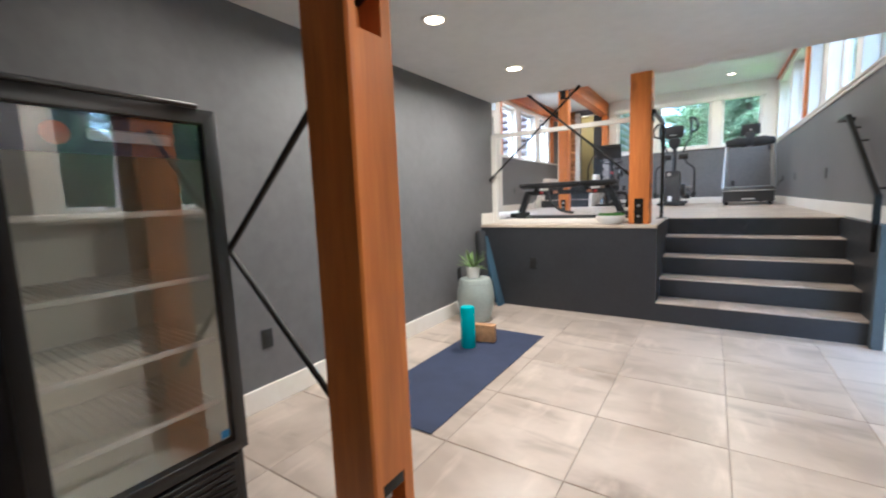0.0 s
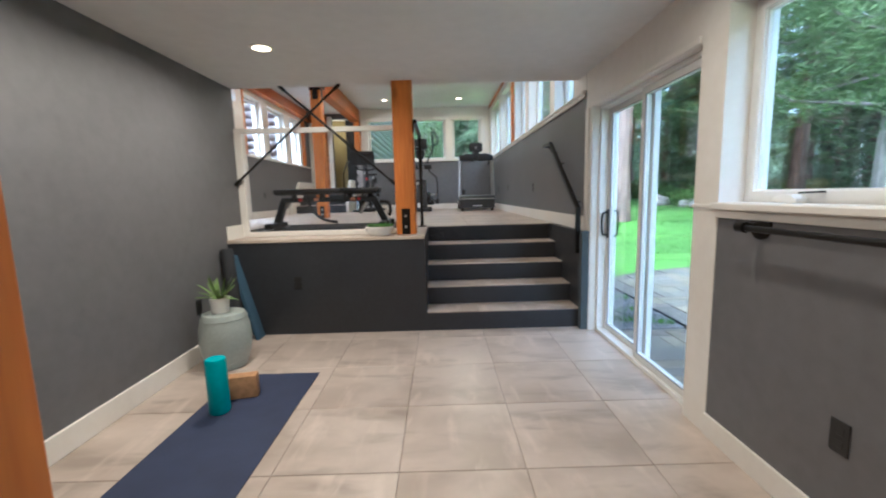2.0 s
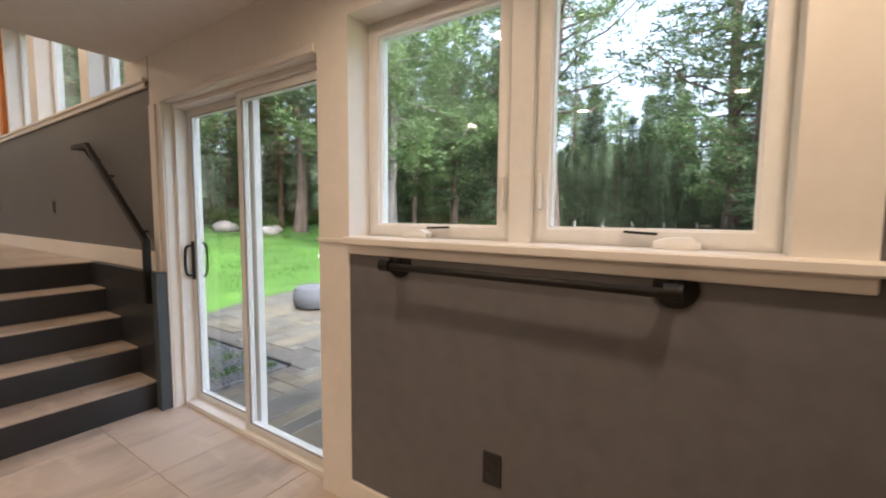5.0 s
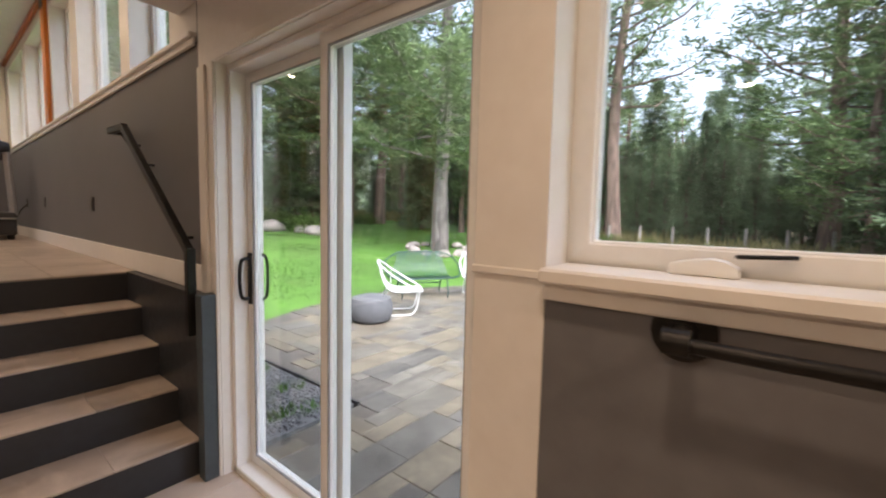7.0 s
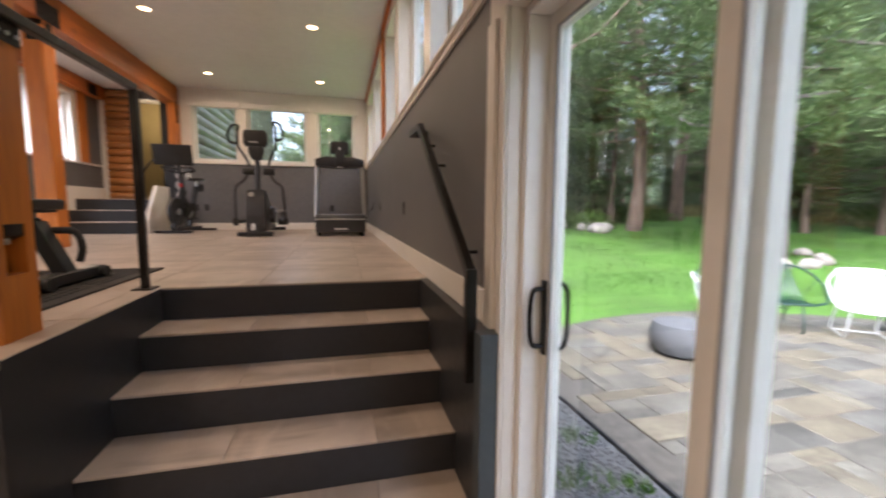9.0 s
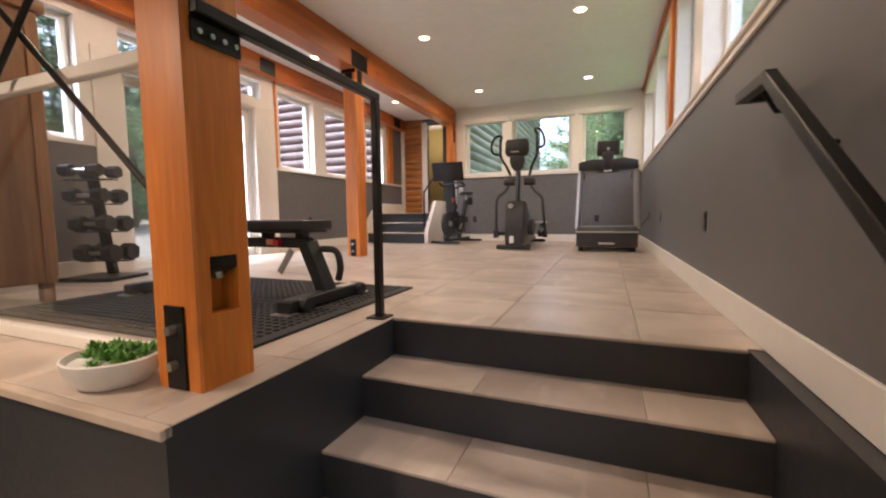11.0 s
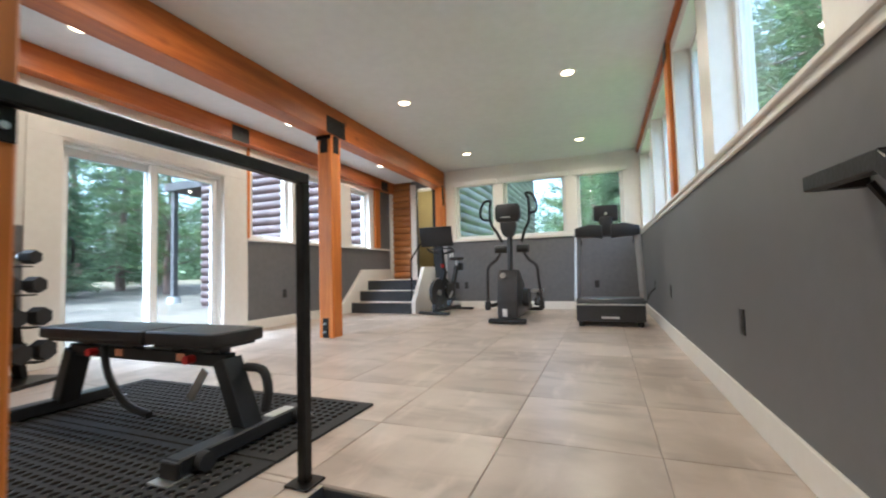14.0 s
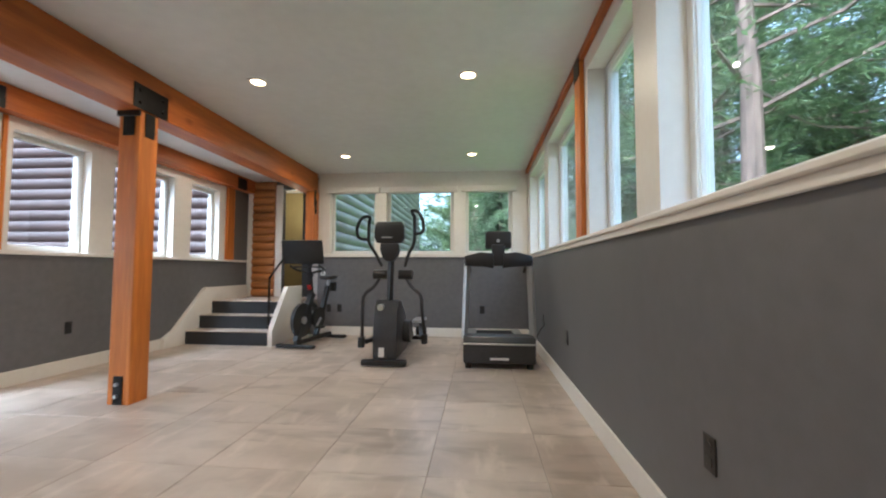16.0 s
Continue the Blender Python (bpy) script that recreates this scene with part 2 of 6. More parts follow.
def thing(name, label, category, at=(0, 0, 0), turn=0.0, group="", kind=""):
    ob = new(name)
    ob.empty_display_size = 0.1
    ob.matrix_world = pose(*at, 0, 0, turn)
    return tagged(ob, label, category, group, kind)


def B(*args, bevel=0.0, seg=1):
    """A new bmesh with one box."""
    return box(bmesh.new(), *args, bevel=bevel, seg=seg)


def cells(bm, axis, w0, w1, a0, a1, z0, z1, holes, keep=lambda a, z: True):
    """A wall across an axis, w0 to w1 thick, with holes (a, b, za, zb) through it; keep picks the cells by their middle."""
    cut_a = sorted({a0, a1, *[c for h in holes for c in h[:2] if a0 < c < a1]})
    cut_z = sorted({z0, z1, *[c for h in holes for c in h[2:4] if z0 < c < z1]})
    for a, b in zip(cut_a, cut_a[1:]):
        for c, d in zip(cut_z, cut_z[1:]):
            m, k = (a + b) / 2, (c + d) / 2
            if keep(m, k) and not any(h[0] < m < h[1] and h[2] < k < h[3] for h in holes):
                if axis == 0:
                    box(bm, w0, a, c, w1, b, d)
                else:
                    box(bm, a, w0, c, b, w1, d)
    return bm


# ---- the plan ----
UP = 0.92                       # upper floor
WX, EX = -1.57, 1.80            # lower room: west and east wall faces
UWX, NY = -3.15, 11.88          # upper room: west and north wall faces
LOWCEIL, CEILZ = 2.36, 3.57
FRONT, EDGE = 4.545, 4.88       # platform front; end of the lower ceiling
SX0, SX1 = 0.275, 1.735         # stair flight
RUN, RISE = 0.2825, 0.184

EAST_HOLES = [(2.95, 4.435, -0.05, 2.03), (1.29, 2.755, 1.22, 2.147)]
EAST_UP = [(5.02, 5.72, 2.212, 3.40), (5.92, 7.14, 2.212, 3.40), (7.40, 8.26, 2.212, 3.40), (8.62, 9.95, 2.212, 3.40), (10.2, 11.62, 2.212, 3.40)]
NORTH_HOLES = [(-1.43, -0.65, 2.23, 3.30), (-0.48, 0.62, 2.23, 3.30), (0.81, 1.56, 2.23, 3.30)]
WEST_HOLES = [(6.55, 8.17, UP, 2.88), (6.55, 8.30, 3.02, 3.26), (5.25, 6.2, 2.14, 3.24), (8.62, 9.37, 2.14, 3.24), (9.66, 10.58, 2.14, 3.24), (10.92, 11.56, 2.14, 3.24)]


def east_white(a, z):
    return (1.14 < a < 2.755 and z > 1.22) or 2.755 < a < 4.62


split = [(1.14, 1.14, 1.22, 1.22), (4.62, 4.62, 0, 0)]
solid("wall_east", cells(bmesh.new(), 0, EX, EX + 0.22, -1.6, 4.64, -0.3, 2.6, EAST_HOLES + split, lambda a, z: not east_white(a, z)), GREY, "matte dark grey painted wall under the window", "wall")
solid("wall_east_white", cells(bmesh.new(), 0, EX - 0.004, EX + 0.22, -1.6, 4.64, -0.3, 2.6, EAST_HOLES + split, east_white), WHITE, "cream white boarding round the glass door and window", "wall")
solid("wall_east_upper", cells(bmesh.new(), 0, EX, EX + 0.22, 4.64, NY + 0.2, -0.3, 2.17, []), GREY, "matte dark grey painted wall beside the stairs", "wall")
solid("wall_east_windows", cells(bmesh.new(), 0, EX + 0.006, EX + 0.22, 4.64, NY + 0.2, 2.17, CEILZ + 0.1, EAST_UP), WHITE, "cream white wall round the high window band", "wall")
solid("wall_north", cells(bmesh.new(), 1, NY, NY + 0.2, -1.62, EX, 0.5, 2.19, []), GREY, "matte dark grey painted wall under the windows", "wall")
solid("wall_north_windows", cells(bmesh.new(), 1, NY + 0.006, NY + 0.2, -1.62, EX, 2.19, CEILZ + 0.1, NORTH_HOLES), WHITE, "cream white wall round three windows", "wall")


def west_grey(a, z):
    return (z < 2.10 and (a > 8.53 or a < 6.3)) or a > 11.9


split = [(8.53, 8.53, 2.10, 2.10), (6.3, 6.3, 0, 0), (11.9, 11.9, 0, 0)]
solid("wall_west_upper", cells(bmesh.new(), 0, UWX - 0.2, UWX, 4.75, 12.4, 0.5, CEILZ + 0.1, WEST_HOLES + split, west_grey), GREY, "matte dark grey painted wall under the windows", "wall")
solid("wall_west_windows", cells(bmesh.new(), 0, UWX - 0.2, UWX - 0.004, 4.75, 12.4, 0.5, CEILZ + 0.1, WEST_HOLES + split, lambda a, z: not west_grey(a, z)), WHITE, "cream white wall round a glass door and windows", "wall")
solid("wall_south_upper", B(UWX, 4.75, 0.3, WX - 0.2, 4.95, CEILZ + 0.1), GREY, "matte dark grey painted wall", "wall")
solid("wall_header", B(WX - 0.2, EDGE - 0.12, LOWCEIL + 0.1, EX, EDGE, CEILZ + 0.1), CEIL, "white wall above the lower ceiling's edge", "wall")
solid("wall_west", B(WX - 0.2, -1.6, -0.3, WX, EDGE, LOWCEIL + 0.3), GREY, "matte dark grey painted long wall", "wall")
solid("wall_south", B(WX - 0.2, -1.8, -0.3, EX + 0.2, -1.6, LOWCEIL + 0.3), GREY, "matte dark grey painted end wall", "wall")
solid("ceiling_lower", B(WX - 0.2, -1.8, LOWCEIL, EX, EDGE - 0.005, LOWCEIL + 0.1), CEIL, "flat white painted low ceiling", "ceiling")
solid("ceiling_upper", B(UWX - 0.2, EDGE - 0.1, CEILZ, EX + 0.2, NY + 0.2, CEILZ + 0.12), CEIL, "flat white painted ceiling", "ceiling")

solid("ceiling_hall", B(UWX - 0.2, NY + 0.2, CEILZ, -1.6, 13.6, CEILZ + 0.12), CEIL, "flat white painted ceiling over the landing", "ceiling")

# floors: beds of grout, tiles on them later
floor_low = solid("floor_lower", B(WX, -1.6, -0.3, EX + 0.2, FRONT, -0.004), GROUT, "large square cement-look floor tiles in a brick-free grid", "floor")
bm = bmesh.new()
box(bm, WX + 0.0, FRONT + 0.02, 0.0, SX0 - 0.02, 5.675, UP - 0.004)
box(bm, UWX, 4.95, 0.5, WX, 5.675, UP - 0.004)
box(bm, UWX, 5.675, 0.5, EX, NY, UP - 0.004)
floor_up = solid("floor_upper", bm, GROUT, "large square cement-look floor tiles on the raised level", "floor")

# platform front and stair flight
solid("wall_platform", B(WX, FRONT, 0, SX0 - 0.02, FRONT + 0.02, UP - 0.03), DARK, "charcoal painted panel under the raised floor", "wall")
solid("trim_platform", B(WX, FRONT - 0.012, UP - 0.03, SX0, FRONT + 0.02, UP - 0.002, bevel=0.003), mat("pale_nosing", (0.50, 0.42, 0.34), 0.4), "pale tile nosing along the platform edge", "trim")
stairs = thing("stairs", "flight of five charcoal risers with pale tile treads", "stairs", (0, 0, 0), kind="structure")
for i in range(5):
    y = FRONT + i * RUN
    part("riser", B(SX0, y, i * RISE, SX1, y + 0.02, (i + 1) * RISE - 0.012), DARK, stairs, "charcoal painted riser")
    if i < 4:
        part("core", B(SX0, y + 0.02, 0, SX1, y + RUN, (i + 1) * RISE - 0.012), GROUT, stairs)
        x = SX0
        for w in (0.50, 0.61, SX1 - SX0 - 1.11):
            part("tread_tile", B(x + 0.001, y - 0.006, (i + 1) * RISE - 0.012, x + w - 0.001, y + RUN, (i + 1) * RISE, bevel=0.002), TILE, stairs, "pale cement-look tile tread")
            x += w
part("side_panel", B(SX0 - 0.02, FRONT, 0, SX0, 5.675, UP - 0.003), DARK, stairs, "charcoal painted side panel")
part("side_panel", B(SX1, FRONT - 0.03, 0, EX - 0.001, 5.70, UP), DARK, stairs, "charcoal painted side panel")
solid("trim_stair_end", B(1.715, FRONT - 0.1, 0, EX - 0.005, FRONT - 0.03, UP + 0.01, bevel=0.003), mat("slate_end_cap", (0.06, 0.075, 0.085), 0.5), "blue-grey end cap beside the stairs", "trim")


def board(name, bm):
    return solid(name, bm, WHITE, "wide cream white baseboard", "baseboard")


board("baseboard_west", B(WX, -1.6, 0, WX + 0.016, FRONT - 0.001, 0.14, bevel=0.003))
board("baseboard_west_upper", B(WX, FRONT, UP, WX + 0.016, 4.84, UP + 0.13, bevel=0.003))
board("baseboard_east", B(EX - 0.016, -1.6, 0, EX - 0.0005, 2.755, 0.12, bevel=0.003))
board("baseboard_stair", B(EX - 0.016, FRONT - 0.03, UP + 0.001, EX - 0.0005, NY - 0.016, UP + 0.135, bevel=0.003))
board("baseboard_north", B(-1.60, NY - 0.016, UP, EX - 0.016, NY - 0.0005, UP + 0.135, bevel=0.003))
board("baseboard_west_far", B(UWX + 0.0005, 8.53, UP, UWX + 0.016, 10.45, UP + 0.135, bevel=0.003))
board("baseboard_west_near", B(UWX + 0.0005, 4.96, UP, UWX + 0.016, 6.3, UP + 0.135, bevel=0.003))
board("baseboard_south", B(UWX + 0.02, 4.951, UP, WX - 0.1, 4.967, UP + 0.135, bevel=0.003))
solid("trim_sill_east", B(EX - 0.032, 4.65, 2.188, EX + 0.128, NY, 2.216, bevel=0.006), WHITE, "cream white continuous window ledge", "trim")
solid("trim_apron_east", B(EX - 0.018, 4.65, 2.152, EX - 0.0005, NY, 2.188, bevel=0.004), WHITE, "cream white board under the ledge", "trim")
solid("trim_sill_north", B(-1.60, NY - 0.03, 2.18, EX - 0.03, NY + 0.098, 2.234, bevel=0.006), WHITE, "cream white continuous window ledge", "trim")
solid("trim_sill_west", B(UWX - 0.12, 8.53, 2.10, UWX + 0.03, 12.35, 2.135, bevel=0.006), WHITE, "cream white continuous window ledge", "trim")
solid("trim_sill_window", B(EX - 0.05, 1.12, 1.19, EX + 0.118, 2.753, 1.224, bevel=0.006), WHITE, "cream white window ledge", "trim")
solid("trim_apron_window", B(EX - 0.022, 1.14, 1.15, EX - 0.0005, 2.753, 1.19, bevel=0.004), WHITE, "cream white board under the ledge", "trim")
solid("trim_joint", B(EX - 0.014, 2.7535, 1.192, EX - 0.0045, 2.954, 1.212, bevel=0.003), WHITE, "slim cream white strip in line with the ledge", "trim")


# ---- posts and beams ----
def post(at, w, h, label, notches=()):
    """A square post with chamfered corners; notches are cut into its east face, from y0 to y1 and from z0 to z1."""
    p = thing("timber_post", label, "post", at, group="timber posts")
    q, c, deep = w / 2, 0.007, 0.075
    west = [(q - c, q), (c - q, q), (-q, q - c), (-q, c - q), (c - q, -q), (q - c, -q), (q, c - q)]
    bm, z = bmesh.new(), 0.0
    for y0, y1, z0, z1 in notches:
        prism(bm, west + [(q, q - c)], 2, z, z0)
        prism(bm, west + [(q, y0), (q - deep, y0), (q - deep, y1), (q, y1), (q, q - c)], 2, z0, z1)
        z = z1
    prism(bm, west + [(q, q - c)], 2, z, h)
    part("shaft", bm, WOOD_Z, p)
    for y0, y1, z0, z1 in notches:
        bm = prism(bmesh.new(), [(q - deep + 0.001, z1 - 0.075), (q - 0.002, z1 - 0.04), (q - 0.002, z1 - 0.0005), (q - deep + 0.001, z1 - 0.0005)], 1, y0 + 0.001, y1 - 0.001, 0.002)
        liner = part("liner", bm, STEEL, p, "black steel bearing plate in the notch")
        part("nut", rod(bmesh.new(), (q - 0.03, (y0 + y1) / 2, z1 - 0.052), (q - 0.026, (y0 + y1) / 2, z1 - 0.07), 0.015, 0.013, 6), CHROME, liner, "bright nut under the plate")
    return p


post_near = post((-0.155, 1.125, 0), 0.175, LOWCEIL, "square orange-stained fir post with steel-lined notches", [(-0.055, 0.04, 0.26, 0.42), (-0.055, 0.04, 1.67, 1.84)])
post_mid = post((0.09, 4.81, UP), 0.19, LOWCEIL - UP, "square orange-stained fir post at the platform edge", [(-0.05, 0.045, 0.22, 0.39)])
post_far = post((-1.75, 8.42, UP), 0.185, 3.24 - UP, "square orange-stained fir post carrying the main beam")
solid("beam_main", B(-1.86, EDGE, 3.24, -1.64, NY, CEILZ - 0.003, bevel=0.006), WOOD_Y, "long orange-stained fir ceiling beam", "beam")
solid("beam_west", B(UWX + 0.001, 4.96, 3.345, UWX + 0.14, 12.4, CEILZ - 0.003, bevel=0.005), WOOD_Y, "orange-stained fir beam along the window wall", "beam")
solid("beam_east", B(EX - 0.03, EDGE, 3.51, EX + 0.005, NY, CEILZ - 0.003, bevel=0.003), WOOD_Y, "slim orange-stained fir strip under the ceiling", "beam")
solid("beam_post_east", B(EX - 0.03, 8.34, 2.2165, EX + 0.005, 8.50, 3.51, bevel=0.003), WOOD_Z, "orange-stained fir pilaster between windows", "post")
solid("beam_post_north", B(-1.76, NY - 0.2, 2.16, -1.62, NY - 0.001, 3.24, bevel=0.004), WOOD_Z, "orange-stained fir pilaster under the beam", "post")
solid("beam_post_west", B(UWX + 0.001, 11.72, 2.135, UWX + 0.05, 11.90, 3.34, bevel=0.003), WOOD_Z, "orange-stained fir pilaster beside a window", "post")
solid("beam_post_west_near", B(UWX + 0.001, 8.52, 2.135, UWX + 0.02, 8.56, 3.34, bevel=0.003), WOOD_Z, "slim orange-stained fir strip beside the door", "post")


# ---- recessed lights ----
def downlight(x, y, z, watts):
    d = thing("ceiling_light", "round recessed downlight with white rim, switched on", "light", (x, y, z), group="recessed downlights")
    bm = lathe(bmesh.new(), [(0.058, -0.001), (0.085, -0.001), (0.085, -0.006), (0.062, -0.009), (0.058, -0.001)], 32, caps=False)
    part("rim", bm, WHITE, d)
    part("lens", lathe(bmesh.new(), [(0.001, -0.003), (0.058, -0.003), (0.058, -0.0045), (0.001, -0.0055)], 32), LAMP, d, "glowing warm lens")
    lamp = new("downlight_lamp", bpy.data.lights.new("downlight_lamp", 'AREA'))
    lamp.data.shape, lamp.data.size, lamp.data.energy, lamp.data.color = 'DISK', 0.11, watts, (1.0, 0.715, 0.44)
    lamp.data.spread = radians(168)
    lamp.matrix_world = pose(x, y, z - 0.014)


for x, y in ((-0.81, 2.55), (-0.81, 3.80), (-0.81, 1.30), (1.15, 2.50), (1.15, 1.22)):
    downlight(x, y, LOWCEIL, (LOW_W if y > 2 else 0.2 * LOW_W) if x < 0 else (EAST_W if y > 2 else 1.7 * EAST_W))
for x, y in ((-0.84, 8.60), (0.95, 8.62), (-0.84, 10.88), (0.94, 10.9), (-0.84, 6.3), (0.95, 6.3), (-2.45, 8.57), (-2.48, 10.9), (-2.45, 6.3)):
    downlight(x, y, CEILZ, UP_W if x > -2 else 0.55 * UP_W)


# ---- windows and glass doors ----
def ring(bm, axis, w0, w1, a0, a1, z0, z1, t):
    """A frame in one piece, t wide, just inside an opening."""
    def put(w, a, z):
        return (w, a, z) if axis == 0 else (a, w, z)
    loops = []
    for w in (w0, w1):
        for k in (0, t):
            loops.append([bm.verts.new(put(w, a, z)) for a, z in ((a0 + k, z0 + k), (a1 - k, z0 + k), (a1 - k, z1 - k), (a0 + k, z1 - k))])
    made = []
    for p, q in ((0, 1), (1, 3), (3, 2), (2, 0)):
        for k in range(4):
            n = (k + 1) % 4
            made.append(bm.faces.new((loops[p][k], loops[p][n], loops[q][n], loops[q][k])))
    bmesh.ops.recalc_face_normals(bm, faces=made)
    bmesh.ops.bevel(bm, geom=list({e for f in made for e in f.edges}), offset=0.003, segments=1, affect='EDGES')
    return bm


COUNT = {"window": 0, "door": 0}


def window(axis, w, lights, z0, z1, label, t=0.05, out=1, kind="window"):
    """Glazed units side by side in one opening; w is the inner face of the frame, out the way to the outside."""
    COUNT[kind] += 1
    win = thing(f"{kind}_{COUNT[kind]}", label, kind, kind="structure")
    for a0, a1 in lights:
        part("window_frame", ring(bmesh.new(), axis, w, w + out * 0.07, a0, a1, z0, z1, t), VINYL, win)
        part("sash", ring(bmesh.new(), axis, w + out * 0.012, w + out * 0.05, a0 + t - 0.012, a1 - t + 0.012, z0 + t - 0.012, z1 - t + 0.012, 0.018), VINYL, win)
        g0, g1 = sorted((w + out * 0.03, w + out * 0.036))
        bm = B(g0, a0 + t, z0 + t, g1, a1 - t, z1 - t) if axis == 0 else B(a0 + t, g0, z0 + t, a1 - t, g1, z1 - t)
        part("pane", bm, GLASS, win, smooth=0).visible_shadow = False
    return win


win = window(0, EX + 0.12, [(2.06, 2.755), (1.29, 1.975)], 1.22, 2.147, "pair of white casement windows over a grey wall", 0.055)
part("mullion", B(EX + 0.10, 1.975, 1.22, EX + 0.18, 2.06, 2.147, bevel=0.004), VINYL, win)
for y, s in ((2.46, -1), (1.53, 1)):
    bm = prism(bmesh.new(), [(y - 0.06, 1.2245), (y - 0.06, 1.243), (y - 0.035, 1.257), (y - 0.01, 1.26), (y + 0.025, 1.255), (y + 0.06, 1.246), (y + 0.06, 1.2245)], 0, EX + 0.07, EX + 0.118, 0.005)
    cover = part("crank_cover", bm, VINYL, win, "white window crank cover")
    part("crank_handle", bar(bmesh.new(), (EX + 0.09, y + s * 0.05, 1.266), (EX + 0.108, y + s * 0.145, 1.27), 0.016, 0.008), STEEL, cover, "dark folded crank handle")
for y in (2.087, 1.948):
    part("lock_lever", B(EX + 0.1, y - 0.007, 1.34, EX + 0.1195, y + 0.007, 1.46, bevel=0.003), VINYL, win)
for k, (a, b, c, d) in enumerate(EAST_UP):
    window(0, EX + 0.13, [(a, b)], c, d, "white framed window in the high window band", 0.05)
for k, (a, b, c, d) in enumerate(NORTH_HOLES):
    w = window(1, NY + 0.1, [(a, b)], c, d, "white framed window with a rolled-up white shade", 0.05)
    part("roller_shade", B(a - 0.06, NY - 0.045, 3.235, b + 0.06, NY + 0.005, 3.325, bevel=0.012, seg=2), WHITE, w, "rolled-up cream roller shade")
for k, (a, b, c, d) in enumerate(WEST_HOLES[1:]):
    window(0, UWX - 0.10, [(a, b)], c, d, "white framed window in the west wall", 0.05, -1)


def glass_door(w, out, a0, a1, z0, z1, label, lap, stile=0.075, near_first=True):
    """Two sashes side by side, one behind the other; near_first puts the second one on the room's side."""
    COUNT["door"] += 1
    d = thing(f"door_{COUNT['door']}", label, "sliding door", kind="structure")
    bm = bmesh.new()
    for a, b, c, e in ((a0, a1, z1 - 0.03, z1), (a0, a0 + 0.028, z0, z1 - 0.03), (a1 - 0.028, a1, z0, z1 - 0.03), (a0, a1, z0 - 0.01, z0 + 0.03)):
        box(bm, w, a, c, w + out * 0.13, b, e, bevel=0.004)
    part("door_frame", bm, VINYL, d)
    mid = (a0 + a1) / 2 + lap
    for k, (a, b) in enumerate(((a0 + 0.028, mid + 0.03), (mid - 0.04, a1 - 0.028))):
        x = w + out * (0.075 if (k == 0) == near_first else 0.02)
        sash = part("sash", ring(bmesh.new(), 0, x, x + out * 0.045, a, b, z0 + 0.03, z1 - 0.03, stile), VINYL, d, "white vinyl sliding sash")
        g = sorted((x + out * 0.02, x + out * 0.026))
        part("pane", B(g[0], a + stile, z0 + 0.03 + stile, g[1], b - stile, z1 - 0.03 - stile), GLASS, d, smooth=0).visible_shadow = False
        part("gasket", ring(bmesh.new(), 0, x - out * 0.0005, x + out * 0.012, a + stile - 0.006, b - stile + 0.006, z0 + 0.024 + stile, z1 - 0.024 - stile, 0.008), GASKET, sash, "thin grey glazing gasket")
    return d


GASKET = mat("grey_gasket", (0.30, 0.31, 0.32), 0.7)
d = glass_door(EX + 0.05, 1, 2.95, 4.435, 0.0, 2.03, "white two-panel sliding glass door to the patio, closed", 0.0, 0.05, False)
part("pull_handle", tube(bmesh.new(), curve_pts([(EX + 0.115, 4.382, 0.90), (EX + 0.078, 4.382, 0.91), (EX + 0.068, 4.382, 1.0), (EX + 0.078, 4.382, 1.09), (EX + 0.115, 4.382, 1.10)]), 0.009), STEEL, d, "dark bronze pull handle")
part("handle_plate", B(EX + 0.115, 4.366, 0.87, EX + 0.126, 4.398, 1.13, bevel=0.005, seg=2), STEEL, d, "dark bronze handle plate")
part("outer_handle", tube(bmesh.new(), curve_pts([(EX + 0.165, 4.382, 0.88), (EX + 0.205, 4.382, 0.90), (EX + 0.213, 4.382, 1.0), (EX + 0.205, 4.382, 1.10), (EX + 0.165, 4.382, 1.12)]), 0.008), STEEL, d, "dark outside pull handle")
d = glass_door(UWX - 0.05, -1, 6.55, 8.17, UP, 2.88, "white two-panel sliding glass door to the yard, closed", 0.02)
part("pull_handle", tube(bmesh.new(), curve_pts([(UWX - 0.06, 6.64, 1.80), (UWX - 0.01, 6.64, 1.82), (UWX, 6.64, 1.92), (UWX - 0.01, 6.64, 2.0), (UWX - 0.06, 6.64, 2.02)]), 0.011), STEEL, d, "dark bronze pull handle")
# casings, set proud of the wall
for nm, bm in (("trim_door_west", [(8.17, 8.53, UP, 2.9), (6.3, 6.55, UP, 2.9), (6.3, 8.53, 2.9, 3.02)]),):
    b = bmesh.new()
    for a0, a1, z0, z1 in bm:
        box(b, UWX - 0.003, a0, z0, UWX + 0.012, a1, z1, bevel=0.003)
    solid(nm, b, WHITE, "wide cream white door casing", "trim")
b = bmesh.new()
for a0, a1, z0, z1 in ((4.437, 4.475, 0, 2.032), (4.53, 4.61, 0, 2.032), (2.95, 4.475, 2.032, 2.07)):
    box(b, EX - 0.018, a0, z0, EX - 0.0045, a1, z1, bevel=0.003)
solid("trim_door_east", b, WHITE, "cream white door casing", "trim")


